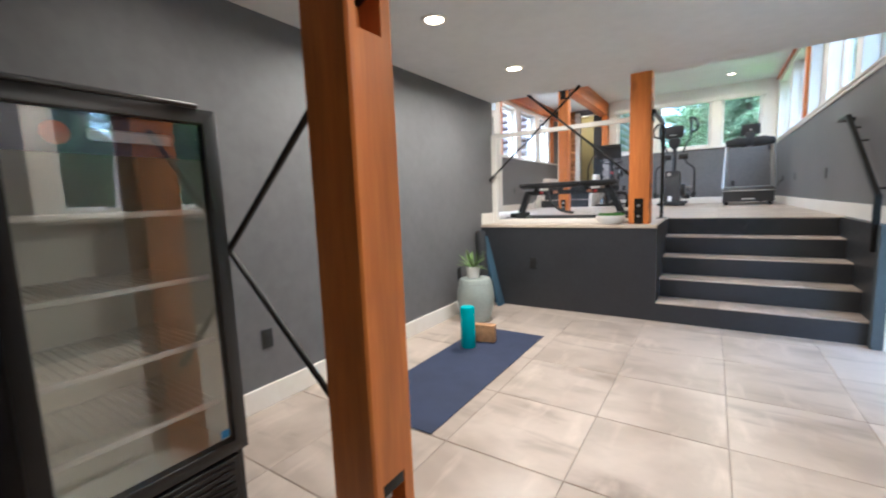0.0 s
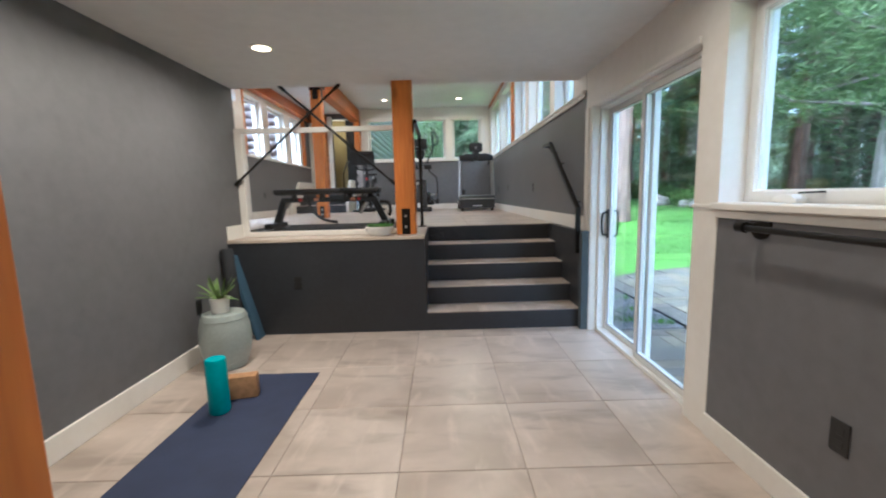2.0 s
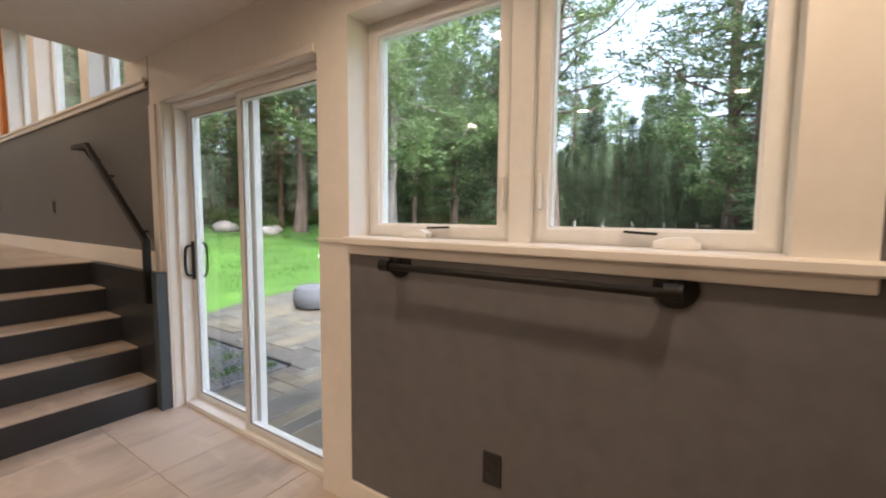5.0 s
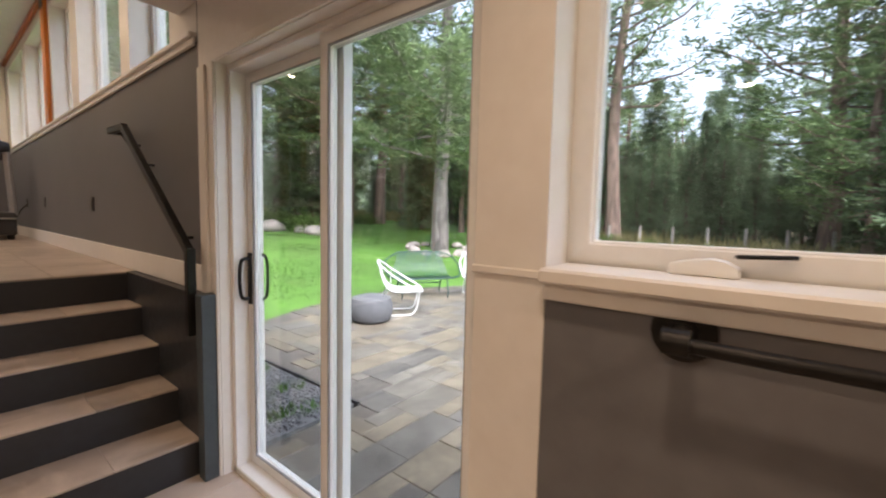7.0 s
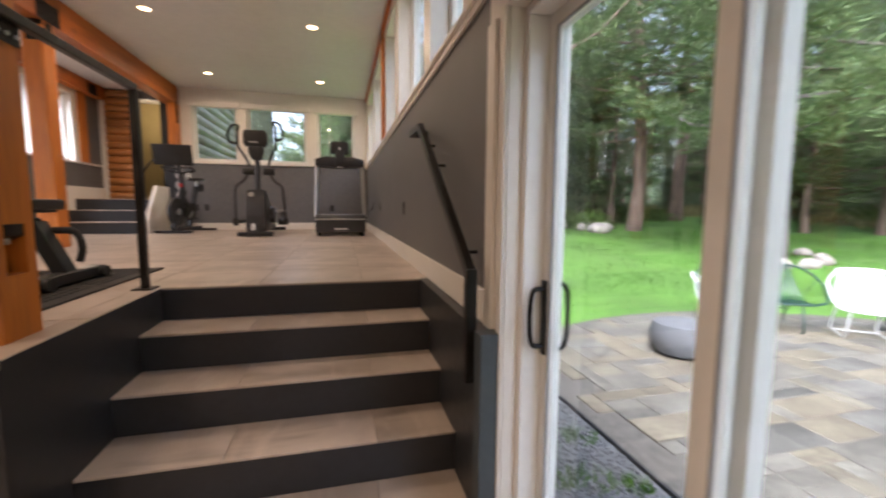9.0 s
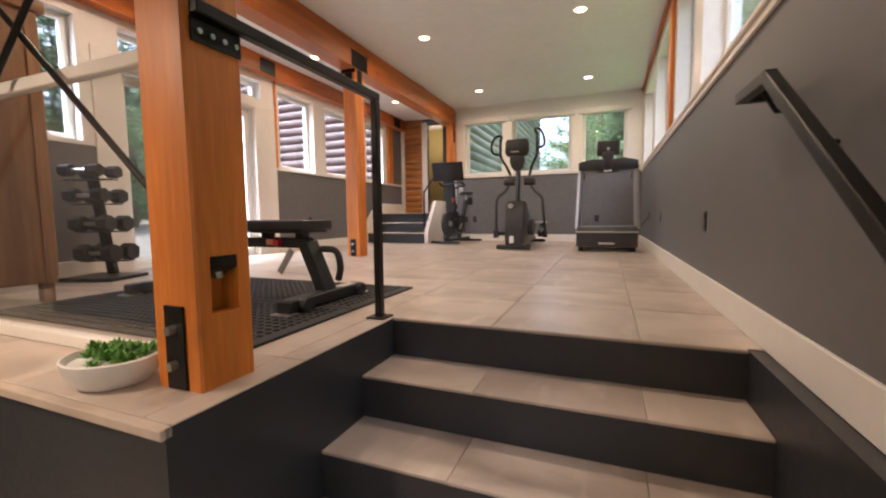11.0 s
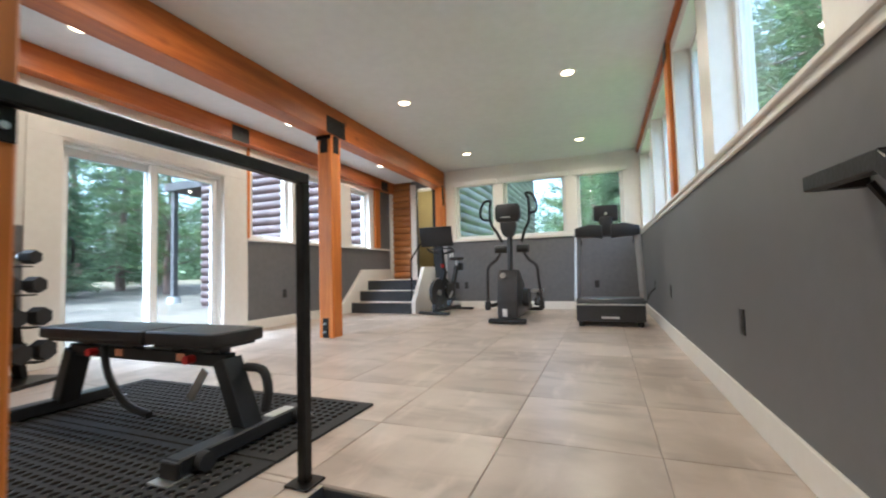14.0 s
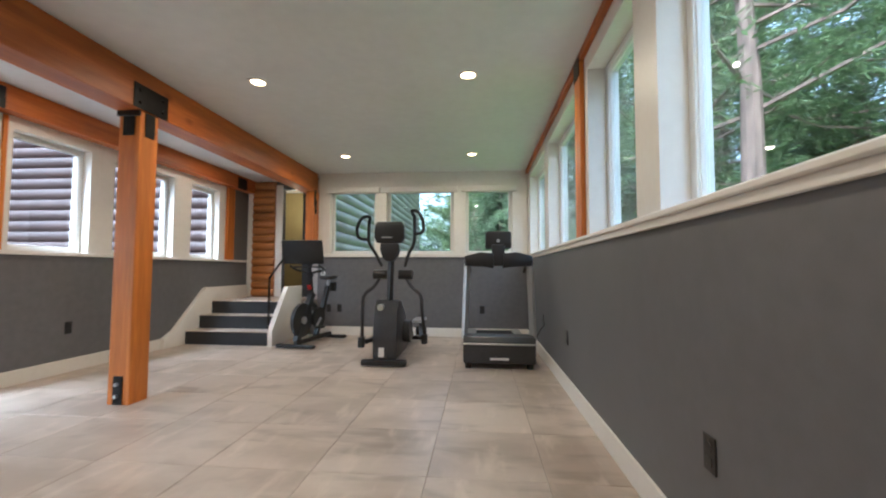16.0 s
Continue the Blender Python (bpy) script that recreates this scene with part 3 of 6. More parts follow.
# ---- outdoors ----
def land(x, y):
    """Height of the ground: level by the patio, a lawn that climbs away from it, a higher yard on the west side."""
    if -3.4 < x < 2.0 and -1.9 < y < 12.3:
        return -0.6
    d = math.hypot(x - 1.0, y - 3.0)
    q = math.hypot(x - 5.6, y - 3.7)
    east = -0.14 + 0.10 * min(max(0.0, q - 4.35), 4.5) + 0.05 * max(0.0, min(q, 24) - 8.85) + 0.012 * max(0.0, q - 24)
    west = 0.80 + 0.01 * max(0.0, -x - 12)
    k = min(1.0, max(0.0, (x + 3.0) / 4.5))
    north = min(1.0, max(0.0, (y - 13) / 10))
    base = west * (1 - k) + east * k
    if x > 1.9:
        base = east
    return base + 0.35 * north * (1 if d > 14 else 0) * 0.6 + (0.06 * noise.noise((x * 0.15, y * 0.15, 0)) if d > 9 else 0)


def lawn_edge(x, y):
    """How far the lawn reaches from the house in that direction."""
    k = min(1.0, max(0.0, (math.degrees(math.atan2(y - 3, x - 1)) - 6) / 30))
    return 11.5 + 12.5 * k * k * (3 - 2 * k)


LAWN = mat("mown_lawn", (0.066, 0.148, 0.016), 0.9, var=0.3, scale=0.5, bump=0.8, bscale=30, fine=0.12)
STRAW = mat("dry_forest_floor", (0.15, 0.115, 0.065), 0.95, var=0.4, scale=0.6, bump=0.8, bscale=12, fine=0.12)
GRAVEL = mat("grey_gravel", (0.12, 0.12, 0.122), 0.9, var=0.4, scale=30, bump=1.0, bscale=45, fine=0.15)
YARD = mat("gravel_yard", (0.105, 0.085, 0.062), 0.95, var=0.5, scale=0.55, bump=0.9, bscale=14, fine=0.2)
BARK = mat("pine_bark", (0.17, 0.115, 0.09), 0.95, var=0.5, scale=7, bump=1.0, bscale=20, stretch=(1, 1, 0.25), fine=0.15)
GREYBARK = mat("weathered_bark", (0.165, 0.14, 0.128), 0.95, var=0.45, scale=8, bump=1.0, bscale=22, stretch=(1, 1, 0.25), fine=0.15)


def leaf_mat(name, col, var=0.45):
    m = mat(name, col, 0.75, var=var, scale=0.35, bump=0.0, spec=0.2)
    n, l = m.node_tree.nodes, m.node_tree.links
    geo, ramp, mul = n.new("ShaderNodeNewGeometry"), n.new("ShaderNodeValToRGB"), n.new("ShaderNodeMix")
    ramp.color_ramp.elements[0].color, ramp.color_ramp.elements[1].color = (0.55, 0.6, 0.5, 1), (1.3, 1.25, 1.1, 1)
    mul.data_type, mul.blend_type = 'RGBA', 'MULTIPLY'
    mul.inputs[0].default_value = 1.0
    p = n["Principled BSDF"]
    src = p.inputs["Base Color"].links[0].from_socket
    l.new(geo.outputs["Random Per Island"], ramp.inputs[0])
    l.new(src, mul.inputs[6])
    l.new(ramp.outputs[0], mul.inputs[7])
    l.new(mul.outputs[2], p.inputs["Base Color"])
    thin, mx = n.new("ShaderNodeBsdfTranslucent"), n.new("ShaderNodeMixShader")
    l.new(mul.outputs[2], thin.inputs[0])
    mx.inputs[0].default_value = 0.48
    l.new(p.outputs[0], mx.inputs[1])
    l.new(thin.outputs[0], mx.inputs[2])
    l.new(mx.outputs[0], n["Material Output"].inputs[0])
    return m


PINE = leaf_mat("pine_needles", (0.165, 0.225, 0.115))
SPRUCE = leaf_mat("spruce_needles", (0.17, 0.225, 0.145))
SHRUB = leaf_mat("shrub_leaves", (0.10, 0.15, 0.045))
GRASSY = leaf_mat("grass_blades", (0.075, 0.175, 0.018))
DRYGRASS = leaf_mat("dry_grass_blades", (0.29, 0.26, 0.14))

# the ground: one sheet, finer near the house
xs = sorted({*np.arange(-16, 30, 1.0).tolist(), *np.arange(-120, 121, 8.0).tolist(), 1.99, 2.02, -3.38, -3.42})
ys = sorted({*np.arange(-14, 34, 1.0).tolist(), *np.arange(-120, 121, 8.0).tolist(), -1.88, -1.95, 12.28, 12.32})
xs, ys = [-900] + xs + [900], [-900] + ys + [900]
verts = [(x, y, land(x, y) if abs(x) < 500 and abs(y) < 500 else 2.0) for y in ys for x in xs]
nx = len(xs)
faces = [(j * nx + i, j * nx + i + 1, (j + 1) * nx + i + 1, (j + 1) * nx + i) for j in range(len(ys) - 1) for i in range(nx - 1)]
me = bpy.data.meshes.new("ground")
me.from_pydata(verts, [], faces)
for m in (LAWN, STRAW, YARD):
    me.materials.append(m)
for p in me.polygons:
    c = p.center
    d = math.hypot(c.x - 1, c.y - 3)
    edge = lawn_edge(c.x, c.y) + 1.5 * noise.noise((c.x * 0.2, c.y * 0.2, 3))
    p.material_index = 2 if c.x < -3 and d < 30 else (0 if d < edge and c.x > 0 else 1)
    p.use_smooth = True
ground = tagged(new("ground", me), "mown lawn that rises to a dry forest floor", "ground", kind="structure")

# patio of mixed pavers
PAVE = [mat("paver_%s" % n, c, 0.5, var=0.38, scale=3.2, bump=0.6, bscale=9, fine=0.22) for n, c in
        (("tan", (0.152, 0.127, 0.092)), ("grey", (0.134, 0.121, 0.101)), ("charcoal", (0.108, 0.1, 0.088)), ("buff", (0.166, 0.142, 0.106)))]
PX, PY, PR = 5.6, 3.7, 4.25


def on_patio(x, y):
    return x > 2.06 and (math.hypot(x - PX, y - PY) < PR or (x < 5.6 and abs(y - PY) < 3.3)) and not (x < 2.92 and y > 4.72)


bm = bmesh.new()
prism(bm, [(2.03, -0.6)] + [(PX + (PR + 0.05) * math.cos(a), PY + (PR + 0.05) * math.sin(a)) for a in np.linspace(-1.83, 2.2, 40).tolist()] + [(2.9, 6.9), (2.9, 4.7), (2.03, 4.7)], 2, -0.2, -0.112)
patio = solid("pavement_patio", bm, mat("paver_sand", (0.105, 0.093, 0.078), 0.95, var=0.3, scale=20, bump=0.5), "rounded patio of mixed tan and grey concrete pavers, damp", "pavement")
solid("ground_gravel", B(2.03, 4.74, -0.3, 2.88, 8.6, -0.105), GRAVEL, "strip of grey gravel beside the house wall", "ground")
solid("trim_edging", B(2.88, 4.7, -0.25, 2.9, 8.6, -0.08), RUBBER, "black plastic lawn edging", "trim")


r = random.Random(77)
v, f = [], []
for _ in range(5200):
    c, q = Vector((r.uniform(2.05, 2.86), r.uniform(4.76, 8.4), -0.103)), r.uniform(0.008, 0.02)
    k = len(v)
    ring6 = [Vector((math.cos(a), math.sin(a), 0)) * q * r.uniform(0.7, 1.2) for a in (0, 1.05, 2.1, 3.14, 4.2, 5.2)]
    v += [c + p for p in ring6] + [c + p * 0.6 + Vector((0, 0, q * 0.9)) for p in ring6]
    f += [(k + a, k + (a + 1) % 6, k + 6 + (a + 1) % 6, k + 6 + a) for a in range(6)] + [tuple(k + 6 + a for a in range(6))]
me = bpy.data.meshes.new("gravel_stones")
me.from_pydata(v, [], f)
me.materials.append(GRAVEL)
tagged(new("gravel_stones", me), "loose grey gravel stones", "gravel", kind="stuff")


# ---- trees ----
def tufts(verts, faces, at, out, size, n, rng, flat=0.5):
    """A clump of needles: thin blades that fan out from a twig."""
    for _ in range(n):
        d = Vector((rng.gauss(0, 1), rng.gauss(0, 1), rng.gauss(0.15, flat))).normalized() + out * 0.7
        d.normalize()
        s = d.cross(Vector((rng.gauss(0, 1), rng.gauss(0, 1), rng.gauss(0, 1)))).normalized()
        a = at + Vector((rng.gauss(0, 1), rng.gauss(0, 1), rng.gauss(0, 0.6))) * size * 0.35
        L, w = size * rng.uniform(0.6, 1.3), size * rng.uniform(0.06, 0.12)
        i = len(verts)
        verts += [a - s * w * 0.5, a + d * L * 0.55 + s * w, a + d * L, a + d * L * 0.5 - s * w]
        faces.append((i, i + 1, i + 2, i + 3))


def conifer(h, r, seed, bare=0.3, spruce=False, bark=None, density=1.0, size=0.27):
    rng = random.Random(seed)
    t = thing("spruce_tree" if spruce else "pine_tree", "tall grey-green spruce with drooping boughs" if spruce else "tall ponderosa pine with a straight trunk and open crown", "tree", (0, 0, -50), group="forest trees")
    bm = bmesh.new()
    pts = [(0.12 * h / 14 * math.sin(k * 0.9 + seed), 0.12 * h / 14 * math.cos(k * 0.7 + seed * 2), h * k / 9) for k in range(10)]
    pts[0] = (0, 0, -0.3)
    tube(bm, pts, [r * 1.25] + [r * (1 - 0.93 * k / 9) for k in range(1, 10)], 10)
    v, f = [], []
    z = h * bare
    while z < h * 0.985:
        k = (z - h * bare) / (h * (1 - bare))
        reach = (0.26 * h * 0.62 * (1 - k) ** 0.9 + 0.25) if spruce else (0.22 * h * (0.55 + 0.75 * math.sin(math.pi * min(1, k * 0.8 + 0.18))) * (1 - k) ** 0.45 + 0.3)
        reach *= rng.uniform(0.6, 1.1)
        n = rng.choice((3, 4, 5)) if spruce else rng.choice((2, 3, 3))
        a0 = rng.uniform(0, 6.28)
        for j in range(n):
            a = a0 + j * math.tau / n + rng.uniform(-0.4, 0.4)
            up = rng.uniform(-0.28, -0.05) if spruce else rng.uniform(-0.15, 0.35)
            d = Vector((math.cos(a), math.sin(a), up)).normalized()
            base = Vector((0, 0, z))
            mid, tip = base + d * reach * 0.55 + Vector((0, 0, -0.05 * reach)), base + d * reach + Vector((0, 0, (0.1 if not spruce else -0.12) * reach))
            tube(bm, [base, mid, tip], [r * 0.16 * (1 - 0.6 * k) + 0.012, r * 0.1 * (1 - 0.6 * k) + 0.01, 0.008], 4)
            steps = max(3, int(reach * 6.0 * density))
            for q in range(steps):
                u = 0.22 + 0.78 * (q + rng.random()) / steps
                p = base.lerp(mid, u / 0.55) if u < 0.55 else mid.lerp(tip, (u - 0.55) / 0.45)
                spread = reach * 0.22 * (1.1 - u)
                for _ in range(2):
                    pp = p + Vector((rng.gauss(0, spread), rng.gauss(0, spread), rng.gauss(0, spread * 0.45)))
                    tufts(v, f, pp, d, size * rng.uniform(0.8, 1.25), 8, rng, 0.35)
        z += rng.uniform(0.25, 0.5) * (0.8 if spruce else 1.35) * h / 13
    part("trunk", bm, bark or BARK, t)
    me = bpy.data.meshes.new("crown")
    me.from_pydata(v, [], f)
    me.materials.append(SPRUCE if spruce else PINE)
    crown = new("crown", me)
    crown.parent = t
    return t


kinds = [conifer(15, 0.24, 3, 0.22), conifer(12, 0.17, 8, 0.12), conifer(17, 0.27, 15, 0.3), conifer(10, 0.14, 21, 0.06, True), conifer(13, 0.17, 30, 0.08, True), conifer(17, 0.27, 15, 0.3, density=0.5)]


def plant(k, az, dist, scale=1.0, eye=(0.85, 2.4)):
    x, y = eye[0] + dist * math.cos(radians(az)), eye[1] + dist * math.sin(radians(az))
    m = pose(x, y, land(x, y) - 0.05, 0, 0, (az * 37 + dist * 91) % 360) @ Matrix.Scale(scale, 4)
    t = copy_thing(kinds[k], m)
    t.scale = (scale, scale, scale)
    return t


hero = conifer(19, 0.25, 44, 0.15, bark=GREYBARK, density=2.2)
tagged(hero, "big ponderosa pine with pale bark, ringed with stones")
hero.matrix_world = pose(11.0, 10.45, land(11.0, 10.45) - 0.05)
for k, az, dist, s in ((2, 15.5, 17, 1.0), (0, 22, 23, 1.0), (3, 27, 26, 0.9), (1, 30, 20, 1.1), (4, 33, 29, 1.1), (2, 47, 22, 1.05), (0, 51.5, 17, 1.0), (4, 56, 21, 0.9), (1, 44, 27, 1.1),
                       (3, 5, 26, 0.75), (1, 8.5, 30, 0.7), (3, 1.5, 28, 0.8), (3, 11.5, 24, 0.8), (0, -5, 16, 1.0), (4, -10, 20, 1.0), (2, -16, 22, 1.0), (1, -22, 17, 1.1), (4, -28, 22, 1.0),
                       (0, 60, 24, 1.05), (2, 65, 19, 1.0), (1, 70, 23, 1.1), (4, 75, 26, 1.0), (0, 80, 22, 1.0)):
    plant(k, az, dist, s)
rng = random.Random(5)
for i in range(44):
    az = rng.uniform(-38, 92)
    gap = -2 < az < 12
    plant(rng.choice((3, 4, 1) if gap else (0, 1, 2, 3, 4)), az, rng.uniform(30, 50) if not gap else rng.uniform(34, 48), rng.uniform(0.75, 1.0) if gap else rng.uniform(0.9, 1.25))
plant(5, 58, 9.5, 0.9, (1.0, 5.3))
for k, az, dist, s in ((1, -8, 14, 0.8), (4, -13, 13.5, 0.75), (3, -17.5, 15, 0.95), (1, -25, 13, 0.85), (4, -31, 15, 0.9), (3, -36, 13, 0.9), (4, 57.5, 23, 0.8), (3, 37, 24, 0.8), (4, 24, 20, 0.7), (1, 35.5, 19.5, 0.8), (3, 41, 20, 0.75), (1, 54, 19, 0.8)):
    plant(k, az, dist, s)
for i in range(24):
    plant(rng.choice((3, 4)), -24 + i * 1.75 + rng.uniform(-0.6, 0.6), rng.uniform(16.5, 21), rng.uniform(0.26, 0.42))
for i in range(26):
    plant(rng.choice((3, 4, 1)), -20 + i * 3.1 + rng.uniform(-1.2, 1.2), rng.uniform(25, 33), rng.uniform(0.36, 0.58))
# behind the north windows and the west door
for k, x, y, s in ((3, 2.0, 24, 0.9), (4, 3.5, 21, 0.9), (1, 0.9, 27, 1.0), (3, 5.0, 18, 0.8), (0, 7.0, 17, 1.0), (4, 1.5, 33, 1.2), (1, 3.2, 29, 1.1), (2, 6, 26, 1.0),
                   (4, -18, 11, 0.9), (3, -20, 14, 1.0), (1, -17, 17, 0.9), (0, -24, 13, 1.0), (4, -22, 18, 1.1), (3, -25, 21, 1.0), (1, -26, 9, 1.0), (4, -21, 8, 0.8), (3, -28, 16, 1.1), (0, -30, 20, 1.0), (2, -23, 24, 1.0), (4, -16, 22, 0.9), (3, -18, 27, 1.0)):
    t = copy_thing(kinds[k], pose(x, y, land(x, y) - 0.05, 0, 0, x * 50))
    t.scale = (s, s, s)
# the far wood
rng = random.Random(9)
v, f = [], []
for i in range(1300):
    az, dist = rng.uniform(-1.0, 3.6), rng.uniform(52, 75)
    x, y = dist * math.cos(az), 3 + dist * math.sin(az)
    h, z0 = rng.uniform(5.5, 9.5), land(x, y)
    if -0.06 < az < 0.22:
        h *= 0.95
    for j in range(34):
        q = rng.random() ** 1.2
        tufts(v, f, Vector((x + rng.gauss(0, 1.5 * (1.05 - q)), y + rng.gauss(0, 1.5 * (1.05 - q)), z0 + h * q * 1.15)), Vector((0, 0, -0.1)), 1.0, 4, rng, 0.35)
me = bpy.data.meshes.new("far_wood")
me.from_pydata(v, [], f)
me.materials.append(SPRUCE)
tagged(new("far_wood", me), "dense conifer wood in the distance", "forest", kind="stuff")
for t in kinds:
    for o in (*t.children_recursive, t):
        bpy.data.objects.remove(o)


def tuft_patch(name, label, category, spots, size, n, material, seed, level=None):
    r = random.Random(seed)
    v, f = [], []
    for x, y, rad in spots:
        for _ in range(n):
            a, q = r.uniform(0, 6.28), rad * math.sqrt(r.random())
            px, py = x + q * math.cos(a), y + q * math.sin(a)
            b = Vector((px, py, (land(px, py) if level is None else level) - 0.01))
            d = Vector((r.gauss(0, 0.35), r.gauss(0, 0.35), 1)).normalized() * size * r.uniform(0.6, 1.2)
            s = Vector((math.cos(a), math.sin(a), 0)) * size * 0.07
            i = len(v)
            v += [b - s, b + s, b + d]
            f.append((i, i + 1, i + 2))
    me = bpy.data.meshes.new(name)
    me.from_pydata(v, [], f)
    me.materials.append(material)
    return tagged(new(name, me), label, category, kind="stuff")


r = random.Random(2)
tuft_patch("gravel_weeds", "small green weeds in the gravel", "weeds", [(2.55, 4.95, 0.14), (2.35, 5.3, 0.2), (2.72, 5.35, 0.12), (2.3, 5.0, 0.12), (2.7, 5.9, 0.15), (2.45, 6.6, 0.2), (2.2, 5.8, 0.15), (2.75, 4.85, 0.08)], 0.07, 110, GRASSY, 14, -0.1)
tuft_patch("dry_grass", "tufts of dry straw-coloured grass along the wood's edge", "grass", [(1 + d * math.cos(a), 3 + d * math.sin(a), 1.6) for a in np.linspace(-0.5, 1.6, 64).tolist() for q in [lawn_edge(1 + 9 * math.cos(a), 3 + 9 * math.sin(a))] for d in (q + r.uniform(-0.3, 1.5), q + r.uniform(2, 5))], 0.5, 110, DRYGRASS, 4)
blades = [(r.uniform(2.9, 16), r.uniform(0, 16)) for _ in range(900)]
tuft_patch("lawn_grass", "short green lawn grass blades", "grass", [(x, y, 0.7) for x, y in blades if math.hypot(x - 1, y - 3) < lawn_edge(x, y) - 0.5 and not on_patio(x, y) and math.hypot(x - PX, y - PY) > PR + 0.6 and (x > 3.4)], 0.07, 55, GRASSY, 6)


def bush(at, rad, label, seed, material=SHRUB):
    r = random.Random(seed)
    b = thing("bush", label, "bush", (at[0], at[1], land(*at)), group="garden shrubs")
    v, f = [], []
    for _ in range(170):
        p = Vector((r.gauss(0, 0.42), r.gauss(0, 0.42), abs(r.gauss(0.35, 0.25)))) * rad
        tufts(v, f, p, p.normalized() if p.length else Vector((0, 0, 1)), rad * 0.3, 5, r, 0.7)
    me = bpy.data.meshes.new("foliage")
    me.from_pydata(v, [], f)
    me.materials.append(material)
    o = new("foliage", me)
    o.parent = b
    part("stem", rod(bmesh.new(), (0, 0, -0.1), (0, 0, rad * 0.6), 0.03, 0.01, 6), BARK, b)


for az, dist, rad in ((57, 16.5, 0.75), (55.5, 17.5, 0.6), (60, 18, 0.8), (53, 20, 0.7), (49, 21, 0.6), (25, 19, 0.6), (17, 15, 0.5), (11, 13.6, 0.45), (5, 13.2, 0.4), (14, 14.2, 0.35), (31, 23, 0.7), (63, 20, 0.8)):
    bush((0.85 + dist * math.cos(radians(az)), 2.4 + dist * math.sin(radians(az))), rad, "low green shrub at the lawn's edge", int(az * 10))

ROCK = mat("field_stone", (0.30, 0.26, 0.23), 0.9, var=0.3, scale=4, bump=0.7, bscale=14)


def stone(at, size, seed):
    bm = bmesh.new()
    bmesh.ops.create_icosphere(bm, subdivisions=2, radius=1)
    for v in bm.verts:
        v.co *= 1 + 0.28 * noise.noise(v.co * 1.3 + Vector((seed, 0, 0)))
        v.co = Vector((v.co.x * size, v.co.y * size * 0.8, v.co.z * size * 0.55))
    o = new("stone", mesh_of("stone", bm, ROCK, 60))
    o.location = (at[0], at[1], land(*at) + size * 0.25)
    tagged(o, "rough tan field stone on the lawn", "stone", "stones round the pine")


r = random.Random(12)
for k in range(11):
    a = k * math.tau / 11
    stone((11.0 + 0.95 * math.cos(a) + r.uniform(-.1, .1), 10.45 + 0.95 * math.sin(a)), r.uniform(0.13, 0.26), k)
for k in range(9):
    q = 16.4 + r.uniform(-0.6, 0.9)
    az = radians(57.5 + r.uniform(-3.4, 3.4))
    stone((0.85 + q * math.cos(az), 2.4 + q * math.sin(az)), r.uniform(0.2, 0.5), 40 + k)
FENCE = mat("grey_fence_wood", (0.28, 0.25, 0.22), 0.9, var=0.3, scale=5)
for k in range(9):
    az = 16 - k * 3.6
    x, y = 0.85 + 15.5 * math.cos(radians(az)), 2.4 + 15.5 * math.sin(radians(az))
    p = thing("fence_post", "short weathered wooden fence post", "fence post", (x, y, land(x, y)), group="fence posts")
    part("post", rod(bmesh.new(), (0, 0, -0.2), (0, 0, 0.75), 0.05, 0.045, 8), FENCE, p)

# ---- patio furniture ----
WHITEWIRE = mat("white_coated_wire", (0.55, 0.55, 0.54), 0.4, var=0.05)
GREENWIRE = mat("green_coated_wire", (0.008, 0.04, 0.03), 0.45, var=0.15)


def wire_seat(name, label, category, at, turn, w, material, rocker, group):
    """A bucket of tight cords on a bent tube frame; it looks along -y."""
    t = thing(name, label, category, at, turn, group=group)
    h = w / 2
    rim = [(-h * 0.62, 0.30, 0.76), (h * 0.62, 0.30, 0.76), (h, 0.12, 0.62), (h * 1.02, -0.12, 0.47), (h * 0.78, -0.32, 0.36), (-h * 0.78, -0.32, 0.36), (-h * 1.02, -0.12, 0.47), (-h, 0.12, 0.62)]
    loop = curve_pts(rim + rim[:1], 3)[:-1]
    part("rim", tube(bmesh.new(), loop, 0.014, 6, close=True), material, t)
    n = int(w * 30)
    for k in range(n):
        u = -1 + 2 * (k + 0.5) / n
        a, b = Vector((u * h * 0.62, 0.30, 0.76)), Vector((u * h * 0.78, -0.32, 0.36))
        part("cord", tube(bmesh.new(), curve_pts([a, Vector((u * h * 0.8, 0.14, 0.38)), b], 4), 0.0075, 4), material, t)
    for s in (-1, 1):
        part("arm_cord", tube(bmesh.new(), [(s * h, 0.12, 0.62), (s * h * 0.8, 0.12, 0.40)], 0.006, 4), material, t)
        x = s * h * 0.62
        pts = [(x, -0.30, 0.34), (x * 1.05, -0.22, 0.05), (x * 1.05, 0.02, 0.012), (x * 1.05, 0.34, 0.03), (x * 1.0, 0.16, 0.36)] if rocker else [(x, -0.28, 0.34), (x, -0.34, 0.012), (x, 0.30, 0.012), (x, 0.12, 0.36)]
        part("leg", tube(bmesh.new(), curve_pts(pts, 5), 0.012, 6), material, t)
    part("crossbar", rod(bmesh.new(), (-h * 0.62, 0.2, 0.02 if rocker else 0.2), (h * 0.62, 0.2, 0.02 if rocker else 0.2), 0.01, None, 6), material, t)
    return t


